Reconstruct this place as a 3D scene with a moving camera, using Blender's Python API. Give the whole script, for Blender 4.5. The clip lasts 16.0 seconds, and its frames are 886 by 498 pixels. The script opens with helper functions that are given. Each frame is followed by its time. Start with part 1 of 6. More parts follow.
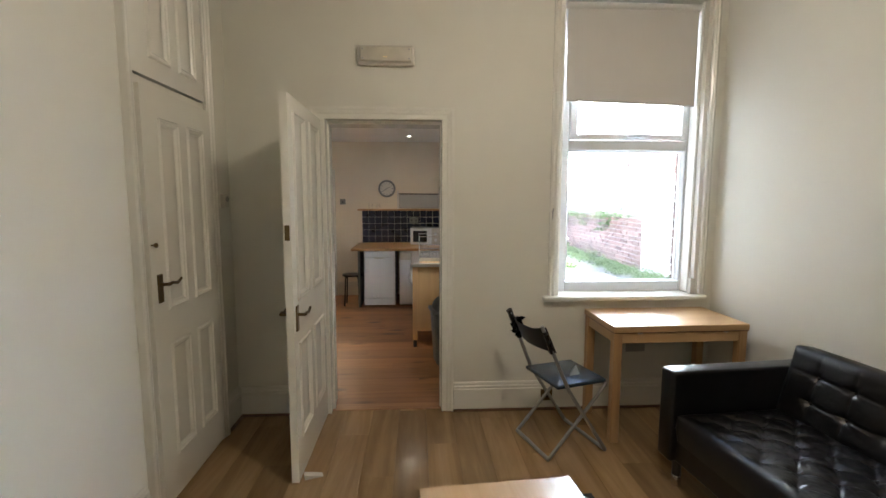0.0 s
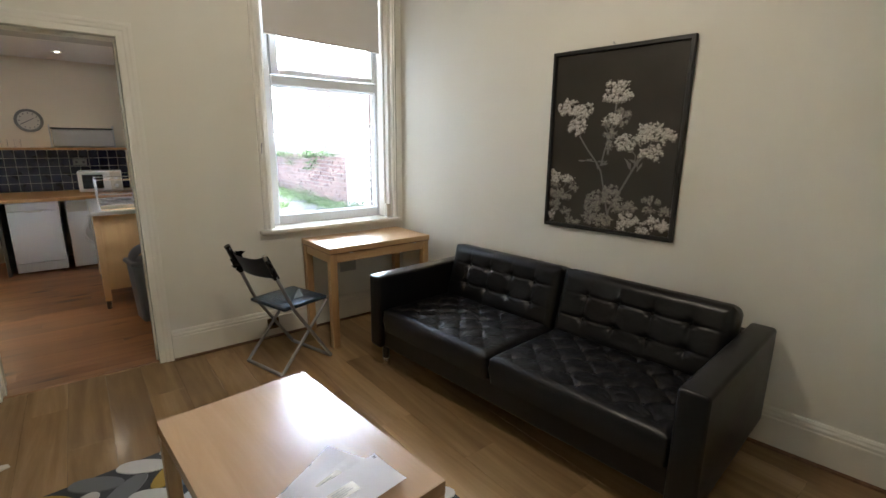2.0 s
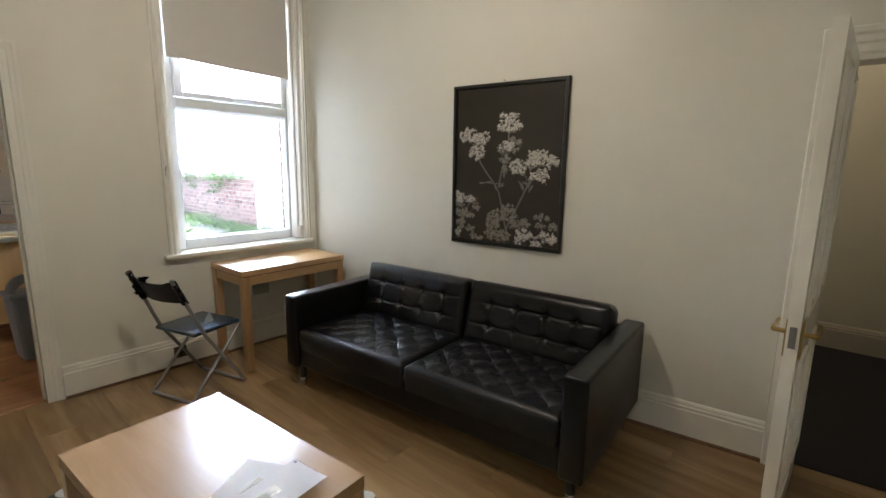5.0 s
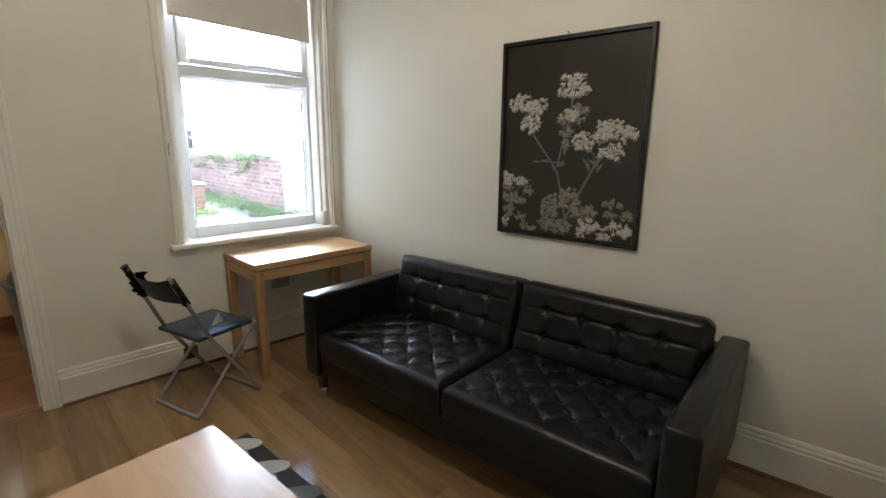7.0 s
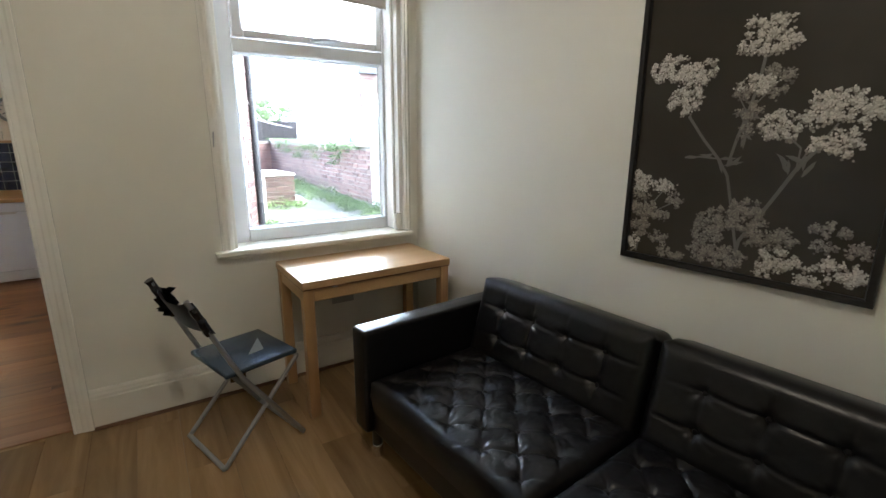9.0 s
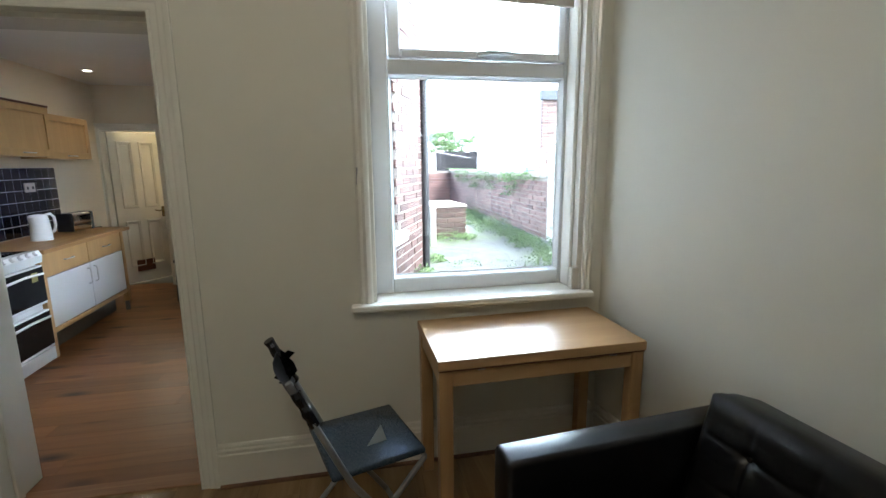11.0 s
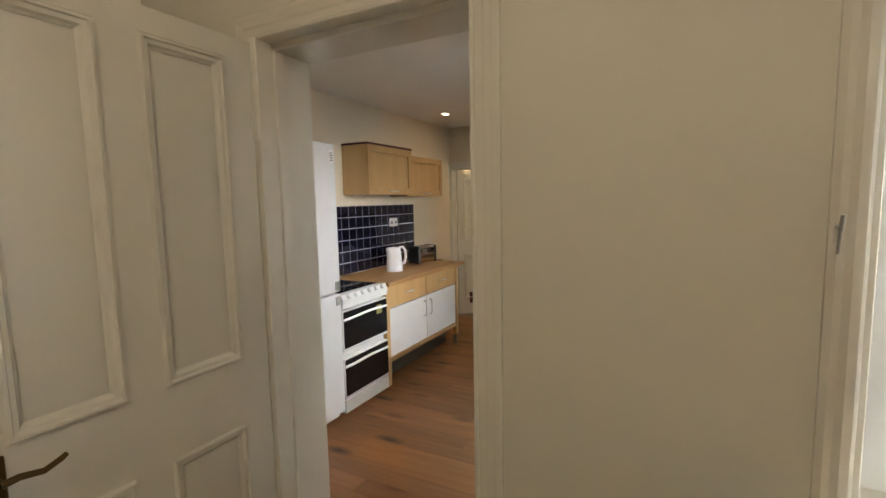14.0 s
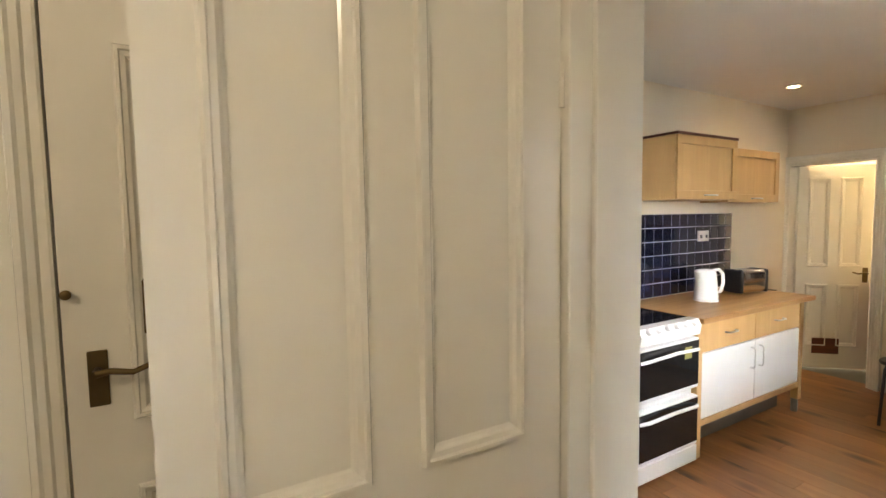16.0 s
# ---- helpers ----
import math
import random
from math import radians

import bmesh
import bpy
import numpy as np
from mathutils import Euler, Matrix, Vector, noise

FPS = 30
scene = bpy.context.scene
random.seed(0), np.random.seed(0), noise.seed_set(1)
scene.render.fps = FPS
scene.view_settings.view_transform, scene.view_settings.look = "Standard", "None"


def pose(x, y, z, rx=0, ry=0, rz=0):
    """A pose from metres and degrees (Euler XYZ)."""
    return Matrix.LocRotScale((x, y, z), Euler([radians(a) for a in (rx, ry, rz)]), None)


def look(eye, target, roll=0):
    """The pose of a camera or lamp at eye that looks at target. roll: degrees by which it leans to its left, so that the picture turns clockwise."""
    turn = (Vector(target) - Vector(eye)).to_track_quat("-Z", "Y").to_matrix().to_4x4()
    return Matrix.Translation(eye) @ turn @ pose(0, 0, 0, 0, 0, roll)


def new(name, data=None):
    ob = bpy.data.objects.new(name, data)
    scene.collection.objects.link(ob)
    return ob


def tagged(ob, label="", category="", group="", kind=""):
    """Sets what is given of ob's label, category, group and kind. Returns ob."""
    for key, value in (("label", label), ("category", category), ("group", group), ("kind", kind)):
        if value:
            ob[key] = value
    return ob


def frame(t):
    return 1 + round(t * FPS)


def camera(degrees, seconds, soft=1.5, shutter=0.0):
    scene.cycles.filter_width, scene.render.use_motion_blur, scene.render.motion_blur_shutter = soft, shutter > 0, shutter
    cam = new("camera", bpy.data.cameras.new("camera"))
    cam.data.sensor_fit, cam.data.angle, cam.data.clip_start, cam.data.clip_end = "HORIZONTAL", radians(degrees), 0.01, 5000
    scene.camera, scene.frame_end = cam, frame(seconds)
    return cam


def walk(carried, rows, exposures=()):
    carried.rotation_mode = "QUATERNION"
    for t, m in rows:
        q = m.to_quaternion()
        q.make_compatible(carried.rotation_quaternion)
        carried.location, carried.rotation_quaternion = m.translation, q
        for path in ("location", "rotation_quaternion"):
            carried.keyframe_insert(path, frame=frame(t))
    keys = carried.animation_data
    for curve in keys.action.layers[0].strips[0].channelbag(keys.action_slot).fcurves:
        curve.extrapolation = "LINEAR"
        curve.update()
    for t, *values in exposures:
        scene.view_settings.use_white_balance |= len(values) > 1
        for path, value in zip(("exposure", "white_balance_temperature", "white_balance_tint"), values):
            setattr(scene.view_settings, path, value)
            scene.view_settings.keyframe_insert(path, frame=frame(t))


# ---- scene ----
cam = camera(87.7, 16.0)
PATH = [
    (0, (1.035, 0.328, 1.559), (1.147, 2.313, 1.344), 0.1),
    (0.5, (1.009, 0.271, 1.548), (1.474, 2.205, 1.342), 0.2),
    (1, (0.999, 0.21, 1.523), (1.801, 2.025, 1.269), 0.4),
    (1.5, (0.978, 0.146, 1.523), (2.022, 1.807, 1.135), 0.4),
    (2, (0.922, 0.082, 1.511), (2.131, 1.611, 1.062), 0.6),
    (2.5, (0.872, -0.006, 1.521), (2.166, 1.443, 1.044), 0.6),
    (3, (0.835, -0.094, 1.529), (2.188, 1.302, 1.056), 0.6),
    (3.5, (0.801, -0.147, 1.534), (2.216, 1.2, 1.106), 0.6),
    (4, (0.783, -0.163, 1.54), (2.25, 1.143, 1.165), 0.6),
    (4.2, (0.777, -0.156, 1.536), (2.261, 1.137, 1.184), 0.8),
    (6.5, (1.043, 0.212, 1.503), (2.474, 1.553, 1.115), 0.6),
    (7, (1.152, 0.326, 1.494), (2.53, 1.708, 1.057), 0.5),
    (7.5, (1.27, 0.429, 1.492), (2.589, 1.854, 1.011), 0.4),
    (8, (1.419, 0.539, 1.487), (2.653, 2.037, 1.007), 0.3),
    (8.2, (1.472, 0.602, 1.49), (2.674, 2.127, 1.01), 0.3),
    (10.5, (1.938, 1.323, 1.474), (2.543, 3.183, 1.057), -0.2),
    (11, (1.973, 1.461, 1.508), (2.348, 3.392, 1.143), -0.6),
    (11.5, (1.973, 1.619, 1.514), (2.084, 3.588, 1.182), -0.8),
    (12, (1.945, 1.796, 1.521), (1.851, 3.768, 1.207), -0.7),
    (12.5, (1.913, 1.962, 1.527), (1.65, 3.923, 1.234), -0.8),
    (13, (1.876, 2.142, 1.518), (1.419, 4.069, 1.237), -0.9),
    (13.5, (1.826, 2.297, 1.529), (1.15, 4.162, 1.276), -1.1),
    (14, (1.734, 2.423, 1.537), (0.805, 4.182, 1.329), -1.2),
    (14.5, (1.623, 2.544, 1.524), (0.445, 4.15, 1.345), -1.4),
    (15, (1.473, 2.645, 1.521), (0.114, 4.103, 1.358), -1.3),
    (15.5, (1.334, 2.723, 1.513), (-0.208, 3.988, 1.364), -1.4),
    (16, (1.19, 2.797, 1.51), (-0.54, 3.791, 1.372), -0.9),
]

EXPOSURES = [(0.0, 4.46, 6220, 12), (1.7, 4.36, 6120, 11), (4.0, 4.43, 6070, 11), (8.0, 4.32, 6020, 11), (10.5, 3.89, 5870, 7), (12.5, 3.49, 5970, 6), (13.5, 3.73, 6720, 10), (14.0, 4.05, 7370, 13),
             (14.5, 4.41, 7370, 12), (15.5, 4.74, 7420, 13), (16.0, 4.86, 7420, 13)]
walk(cam, [(t, look(eye, target, roll)) for t, eye, target, roll in PATH], EXPOSURES)

# ---- light ----
world = bpy.data.worlds.new("sky")
scene.world = world
world.use_nodes = True
wn = world.node_tree
sky = wn.nodes.new("ShaderNodeTexSky")
sky.sky_type, sky.sun_disc = "NISHITA", False
sky.sun_elevation, sky.sun_rotation = radians(48.5), radians(137)
sky.dust_density, sky.air_density = 4.0, 1.0
bg = wn.nodes["Background"]
bg.inputs["Strength"].default_value = 0.08
wn.links.new(sky.outputs["Color"], bg.inputs["Color"])
sun_data = bpy.data.lights.new("sun", "SUN")
sun_data.energy, sun_data.angle, sun_data.color = 1.0, radians(14), (1.0, 0.98, 0.96)
sun = new("sun", sun_data)
sun.matrix_world = look((17, -4, 20), (5, 9, 0))


def lamp(name, at, watts, color, radius, kind="POINT", aim=None, spread=150):
    d = bpy.data.lights.new(name, kind)
    d.energy, d.color, d.shadow_soft_size = watts, color, radius
    ob = new(name, d)
    ob.matrix_world = look(at, aim) if aim else pose(*at)
    if kind == "SPOT":
        d.spot_size, d.spot_blend = radians(spread), 0.6
    return ob


WARM = (1.0, 0.78, 0.52)
ROOM_BULB = lamp("ceiling_bulb", (1.75, 1.55, 2.82), 1.6, (1.0, 0.85, 0.66), 0.10)
# the third spot is unseen, added to brighten the cabinets' near sides
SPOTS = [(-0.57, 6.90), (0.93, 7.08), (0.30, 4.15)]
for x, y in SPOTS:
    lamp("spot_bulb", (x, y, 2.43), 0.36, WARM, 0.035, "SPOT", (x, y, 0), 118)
# unseen fill light, added to lift the dark hall past the open door
lamp("hall_fill", (5.0, 0.5, 2.6), 0.42, (1.0, 0.78, 0.52), 0.06)
lamp("bathroom_bulb", (-0.75, 8.75, 2.25), 2.2, (1.0, 0.85, 0.6), 0.08)


# ---- materials ----
def nodes(name):
    m = bpy.data.materials.new(name)
    m.use_nodes = True
    return m, m.node_tree.nodes, m.node_tree.links, m.node_tree.nodes["Principled BSDF"]


def put(b, key, value):
    b.inputs[key].default_value = value


def coords(n, l, scale=(1, 1, 1), shift=True):
    tc = n.new("ShaderNodeTexCoord")
    mp = n.new("ShaderNodeMapping")
    mp.inputs["Scale"].default_value = scale
    l.new(tc.outputs["Object"], mp.inputs["Vector"])
    if shift:
        oi = n.new("ShaderNodeObjectInfo")
        mul = n.new("ShaderNodeMath")
        mul.operation = "MULTIPLY"
        mul.inputs[1].default_value = 37.0
        l.new(oi.outputs["Random"], mul.inputs[0])
        l.new(mul.outputs[0], mp.inputs["Location"])
    return mp.outputs["Vector"]


def noise_tex(n, l, vec, scale, detail=4, rough=0.55, distort=0.0):
    t = n.new("ShaderNodeTexNoise")
    t.inputs["Scale"].default_value, t.inputs["Detail"].default_value = scale, detail
    t.inputs["Roughness"].default_value, t.inputs["Distortion"].default_value = rough, distort
    l.new(vec, t.inputs["Vector"])
    return t.outputs["Fac"]


def ramp(n, l, fac, stops):
    r = n.new("ShaderNodeValToRGB")
    while len(r.color_ramp.elements) < len(stops):
        r.color_ramp.elements.new(0.5)
    for e, (p, c) in zip(r.color_ramp.elements, stops):
        e.position, e.color = p, (*c, 1)
    l.new(fac, r.inputs["Fac"])
    return r.outputs["Color"]


def mix(n, l, fac, a, b, how="MIX"):
    m = n.new("ShaderNodeMix")
    m.data_type, m.blend_type = "RGBA", how
    for sock, v in ((m.inputs["Factor"], fac), (m.inputs["A"], a), (m.inputs["B"], b)):
        if isinstance(v, (int, float)):
            sock.default_value = v
        elif isinstance(v, tuple):
            sock.default_value = (*v, 1)
        else:
            l.new(v, sock)
    return m.outputs["Result"]


def bump(n, l, b, height, strength, dist=0.002):
    k = n.new("ShaderNodeBump")
    k.inputs["Strength"].default_value, k.inputs["Distance"].default_value = strength, dist
    l.new(height, k.inputs["Height"])
    l.new(k.outputs["Normal"], b.inputs["Normal"])


def spread(n, l, fac, lo, hi):
    r = n.new("ShaderNodeMapRange")
    r.inputs["To Min"].default_value, r.inputs["To Max"].default_value = lo, hi
    l.new(fac, r.inputs["Value"])
    return r.outputs["Result"]


def plain(name, color, rough=0.5, metal=0.0, vary=0.06, grain=60, strength=0.15, big=1.3, coat=0.0):
    """A painted, plastic or metal surface: broad stains and fine relief."""
    m, n, l, b = nodes(name)
    v = coords(n, l)
    broad, fine = noise_tex(n, l, v, big, 3), noise_tex(n, l, v, grain, 4)
    dark = tuple(c * (1 - vary * 2) for c in color)
    l.new(ramp(n, l, broad, [(0.3, dark), (0.62, color)]), b.inputs["Base Color"])
    l.new(spread(n, l, fine, rough * 0.9, min(1, rough * 1.12)), b.inputs["Roughness"])
    put(b, "Metallic", metal)
    put(b, "Coat Weight", coat)
    bump(n, l, b, fine, strength, 0.001)
    return m


def wood(name, dark, light, along="x", grain=1.0, rough=0.4, knots=0.0, tint=0.25, strength=0.15, streak=0.22):
    """Boards: stretched grain, knots, a tone of its own for every piece."""
    m, n, l, b = nodes(name)
    s = [9.0, 9.0, 9.0]
    s["xyz".index(along)] = 0.7
    v = coords(n, l, tuple(k * grain for k in s))
    g = noise_tex(n, l, v, 2.2, 6, 0.62, 0.8)
    fine = noise_tex(n, l, v, 11, 4, 0.7)
    col = ramp(n, l, g, [(0.28, dark), (0.5, tuple((a + c) / 2 for a, c in zip(dark, light))), (0.68, light)])
    col = mix(n, l, spread(n, l, fine, 0.0, streak), col, tuple(c * 0.72 for c in dark))
    if knots:
        kv = coords(n, l, tuple(2.6 if k < 1 else 6.5 for k in s))
        vo = n.new("ShaderNodeTexVoronoi")
        vo.inputs["Scale"].default_value = 0.9
        l.new(kv, vo.inputs["Vector"])
        kf = ramp(n, l, vo.outputs["Distance"], [(0.05, (1, 1, 1)), (0.16 * knots, (0, 0, 0))])
        col = mix(n, l, kf, col, tuple(c * 0.22 for c in dark))
    oi = n.new("ShaderNodeObjectInfo")
    tone = spread(n, l, oi.outputs["Random"], 1 - tint, 1 + tint * 0.6)
    cc = n.new("ShaderNodeVectorMath")
    cc.operation = "SCALE"
    l.new(col, cc.inputs[0])
    l.new(tone, cc.inputs["Scale"])
    l.new(cc.outputs[0], b.inputs["Base Color"])
    put(b, "Roughness", rough)
    bump(n, l, b, fine, strength, 0.0008)
    return m


def glass(name, color=(1, 1, 1), rough=0.0):
    m, n, l, b = nodes(name)
    put(b, "Base Color", (*color, 1))
    put(b, "Transmission Weight", 1.0)
    put(b, "Roughness", rough)
    put(b, "IOR", 1.45)
    return m


def glow(name, color, strength):
    m, n, l, b = nodes(name)
    put(b, "Base Color", (*color, 1))
    put(b, "Emission Color", (*color, 1))
    put(b, "Emission Strength", strength)
    return m


def brick_mat(name, a, c, soot, rough=0.85):
    m, n, l, b = nodes(name)
    v = coords(n, l)
    oi = n.new("ShaderNodeObjectInfo")
    gi = n.new("ShaderNodeNewGeometry")
    add = n.new("ShaderNodeMath")
    add.operation = "ADD"
    l.new(oi.outputs["Random"], add.inputs[0])
    l.new(gi.outputs["Random Per Island"], add.inputs[1])
    fr = n.new("ShaderNodeMath")
    fr.operation = "FRACT"
    l.new(add.outputs[0], fr.inputs[0])
    col = ramp(n, l, fr.outputs[0], [(0.0, a), (0.7, c), (1.0, tuple(k * 0.6 for k in a))])
    st = noise_tex(n, l, v, 9, 5)
    fine = noise_tex(n, l, v, 90, 3)
    col = mix(n, l, ramp(n, l, st, [(0.45, (0, 0, 0)), (0.75, (0.8, 0.8, 0.8))]), col, soot)
    l.new(col, b.inputs["Base Color"])
    put(b, "Roughness", rough)
    bump(n, l, b, fine, 0.5, 0.003)
    return m


def leather_mat():
    m, n, l, b = nodes("black_leather")
    v = coords(n, l, shift=False)
    vo = n.new("ShaderNodeTexVoronoi")
    vo.inputs["Scale"].default_value = 260
    l.new(v, vo.inputs["Vector"])
    wr = noise_tex(n, l, v, 26, 5, 0.6, 1.2)
    br = noise_tex(n, l, v, 4, 3)
    l.new(ramp(n, l, br, [(0.3, (0.0040, 0.0040, 0.0046)), (0.7, (0.0066, 0.0064, 0.0072))]), b.inputs["Base Color"])
    l.new(spread(n, l, wr, 0.27, 0.36), b.inputs["Roughness"])
    h = mix(n, l, 0.35, wr, vo.outputs["Distance"])
    put(b, "Specular IOR Level", 0.34)
    bump(n, l, b, h, 0.09, 0.002)
    return m


def leaf_mat(name, a, c):
    m, n, l, b = nodes(name)
    gi = n.new("ShaderNodeNewGeometry")
    l.new(ramp(n, l, gi.outputs["Random Per Island"], [(0, a), (1, c)]), b.inputs["Base Color"])
    put(b, "Roughness", 0.6)
    return m


def ground_mat():
    m, n, l, b = nodes("mossy_concrete")
    v = coords(n, l, shift=False)
    br, md, fi = noise_tex(n, l, v, 0.9, 5), noise_tex(n, l, v, 5, 6, 0.65), noise_tex(n, l, v, 60, 3)
    col = ramp(n, l, md, [(0.3, (0.038, 0.043, 0.041)), (0.62, (0.098, 0.105, 0.103))])
    col = mix(n, l, ramp(n, l, br, [(0.5, (0, 0, 0)), (0.62, (0.8, 0.8, 0.8))]), col, (0.09, 0.12, 0.05))
    l.new(col, b.inputs["Base Color"])
    put(b, "Roughness", 0.9)
    bump(n, l, b, fi, 0.5, 0.006)
    return m


WALL = plain("magnolia_wall_paint", (0.74, 0.725, 0.645), 0.55, 0, 0.02, 140, 0.12, 0.8)
WHITE = plain("white_gloss_paint", (0.80, 0.785, 0.715), 0.20, 0, 0.012, 7, 0.03, 2.0)
CEIL = plain("white_ceiling_paint", (0.78, 0.76, 0.72), 0.8, 0, 0.02, 120, 0.1)
PVC = plain("white_upvc", (0.80, 0.82, 0.84), 0.25, 0, 0.015, 20, 0.03)
KWALL = plain("cream_kitchen_paint", (0.74, 0.66, 0.52), 0.5, 0, 0.02, 120, 0.1)
LAMINATE = wood("oak_laminate", (0.215, 0.132, 0.060), (0.40, 0.262, 0.128), "y", 0.42, 0.15, 0, 0.22, 0.006, 0.17)
PINE = wood("varnished_pine_boards", (0.25, 0.102, 0.033), (0.385, 0.17, 0.058), "x", 0.7, 0.40, 1.9, 0.24, 0.05, 0.16)
PINE_TRIM = wood("worn_threshold_wood", (0.20, 0.085, 0.03), (0.42, 0.21, 0.09), "x", 1.0, 0.4, 0.7, 0.1, 0.3)
BEAD = wood("brown_floor_bead", (0.10, 0.045, 0.018), (0.22, 0.11, 0.05), "x", 1.0, 0.4, 0, 0.1)
BEECH = wood("beech_veneer", (0.44, 0.27, 0.125), (0.52, 0.33, 0.16), "x", 0.6, 0.38, 0, 0.03, 0.02, 0.10)
BEECH_Y = wood("beech_veneer_long", (0.33, 0.20, 0.10), (0.41, 0.26, 0.14), "y", 0.6, 0.26, 0, 0.03, 0.02, 0.10)
BEECH_Z = wood("beech_leg_wood", (0.34, 0.19, 0.08), (0.50, 0.31, 0.14), "z", 0.6, 0.35, 0, 0.03, 0.02, 0.10)
BIRCH = wood("birch_cabinet_wood", (0.50, 0.30, 0.125), (0.60, 0.375, 0.165), "z", 0.5, 0.35, 0, 0.05, 0.03, 0.08)
WORKTOP = wood("oiled_beech_worktop", (0.36, 0.18, 0.06), (0.55, 0.31, 0.12), "y", 0.9, 0.34, 0, 0.06, 0.08)
LEATHER = leather_mat()
BLACK = plain("black_plastic", (0.014, 0.014, 0.015), 0.35, 0, 0.1, 90, 0.2)
TAPE = plain("black_tape", (0.012, 0.012, 0.014), 0.22, 0, 0.1, 30, 0.5)
SEATBLACK = plain("dark_vinyl_seat", (0.028, 0.046, 0.066), 0.27, 0, 0.08, 220, 0.25)
CHROME = plain("chrome", (0.75, 0.75, 0.76), 0.14, 1.0, 0.02, 40, 0.03)
STEEL = plain("brushed_steel", (0.62, 0.62, 0.62), 0.28, 1.0, 0.04, 120, 0.1)
GREYTUBE = plain("silver_painted_tube", (0.38, 0.38, 0.38), 0.34, 0.8, 0.05, 60, 0.05)
BRASS = plain("worn_brass", (0.46, 0.33, 0.12), 0.3, 1.0, 0.12, 60, 0.1)
BRONZE = plain("antique_brass", (0.17, 0.12, 0.055), 0.38, 1.0, 0.12, 80, 0.15)
APPLIANCE = plain("white_enamel", (0.78, 0.79, 0.80), 0.22, 0, 0.015, 30, 0.02)
DARKGLASS = plain("black_oven_glass", (0.012, 0.012, 0.013), 0.08, 0, 0.05, 20, 0.01)
BLIND = plain("cream_blind_fabric", (0.66, 0.63, 0.59), 0.9, 0, 0.02, 400, 0.3)
PAPER = plain("white_paper", (0.86, 0.84, 0.85), 0.6, 0, 0.02, 60, 0.1)
INK = plain("grey_ink", (0.10, 0.10, 0.11), 0.7)
PRINT = plain("dark_print_ground", (0.036, 0.031, 0.024), 0.22, 0, 0.10, 20, 0.0, 2.5)
PETAL = leaf_mat("pale_grey_petals", (0.30, 0.285, 0.25), (0.66, 0.63, 0.57))
PETAL2 = leaf_mat("shaded_grey_petals", (0.12, 0.105, 0.088), (0.30, 0.275, 0.235))
PETAL3 = leaf_mat("dim_grey_petals", (0.055, 0.048, 0.04), (0.14, 0.125, 0.105))
STEM = plain("grey_stem_print", (0.13, 0.125, 0.11), 0.5)
FRAMEBLACK = plain("black_frame_wood", (0.012, 0.011, 0.010), 0.38, 0, 0.1, 80, 0.1)
GLASS = glass("clear_glass")
RUG = plain("charcoal_rug_pile", (0.040, 0.042, 0.046), 0.95, 0, 0.1, 500, 1.0)
RUG_W = plain("off_white_rug_pile", (0.50, 0.50, 0.48), 0.95, 0, 0.06, 500, 1.0)
RUG_G = plain("grey_rug_pile", (0.14, 0.145, 0.15), 0.95, 0, 0.06, 500, 1.0)
RUG_Y = plain("mustard_rug_pile", (0.36, 0.24, 0.045), 0.95, 0, 0.06, 500, 1.0)
TILE = plain("glossy_navy_tile", (0.010, 0.013, 0.035), 0.10, 0, 0.2, 25, 0.12, 8)
GROUT = plain("pale_grout", (0.52, 0.50, 0.47), 0.8)
CARPET = plain("dark_blue_grey_carpet", (0.030, 0.031, 0.038), 0.98, 0, 0.1, 500, 1.0)
VINYL = plain("grey_green_vinyl_floor", (0.17, 0.18, 0.15), 0.5, 0, 0.1, 50, 0.1)
MAHOG = wood("red_brown_wood", (0.07, 0.02, 0.01), (0.14, 0.04, 0.02), "x", 1.0, 0.4, 0, 0.1)
GREYBIN = plain("grey_bin_plastic", (0.15, 0.16, 0.17), 0.4, 0, 0.05, 60, 0.1)
GREYBOX = plain("grey_metal_rack", (0.40, 0.39, 0.37), 0.4, 0.4, 0.06, 60, 0.1)
SOCKET = plain("brushed_metal_plate", (0.20, 0.20, 0.19), 0.4, 0.7)
OFFWHITE = plain("aged_white_plastic", (0.60, 0.57, 0.50), 0.4, 0, 0.04, 60, 0.05)
LENS = plain("yellowed_lamp_cover", (0.64, 0.60, 0.50), 0.25, 0, 0.06, 40, 0.1, 9)
SPOTGLOW = glow("spot_lamp_face", (1.0, 0.86, 0.66), 4)
BULBGLOW = glow("bulb_face", (1.0, 0.85, 0.62), 3)
LEDGLOW = glow("indicator_led", (1.0, 0.75, 0.3), 0.06)
BRICK = brick_mat("red_brick", (0.072, 0.042, 0.036), (0.120, 0.069, 0.058), (0.055, 0.043, 0.041))
OLDBRICK = brick_mat("old_sooty_brick", (0.12, 0.062, 0.058), (0.22, 0.135, 0.122), (0.055, 0.045, 0.048))
HOUSEBRICK = brick_mat("pale_red_brick", (0.125, 0.080, 0.072), (0.19, 0.128, 0.115), (0.10, 0.078, 0.075))
WHITEBRICK = brick_mat("flaking_white_brick", (0.45, 0.47, 0.43), (0.56, 0.58, 0.54), (0.20, 0.20, 0.13))
MORTAR = plain("weathered_mortar", (0.27, 0.255, 0.235), 0.95, 0, 0.1, 60, 0.6)
PALE_MORTAR = plain("pale_lime_mortar", (0.42, 0.40, 0.37), 0.95, 0, 0.1, 60, 0.6)
COPING = plain("stone_coping", (0.38, 0.36, 0.33), 0.9, 0, 0.1, 40, 0.5)
YARD = ground_mat()
LEAF = leaf_mat("weed_leaves", (0.035, 0.075, 0.020), (0.10, 0.175, 0.05))
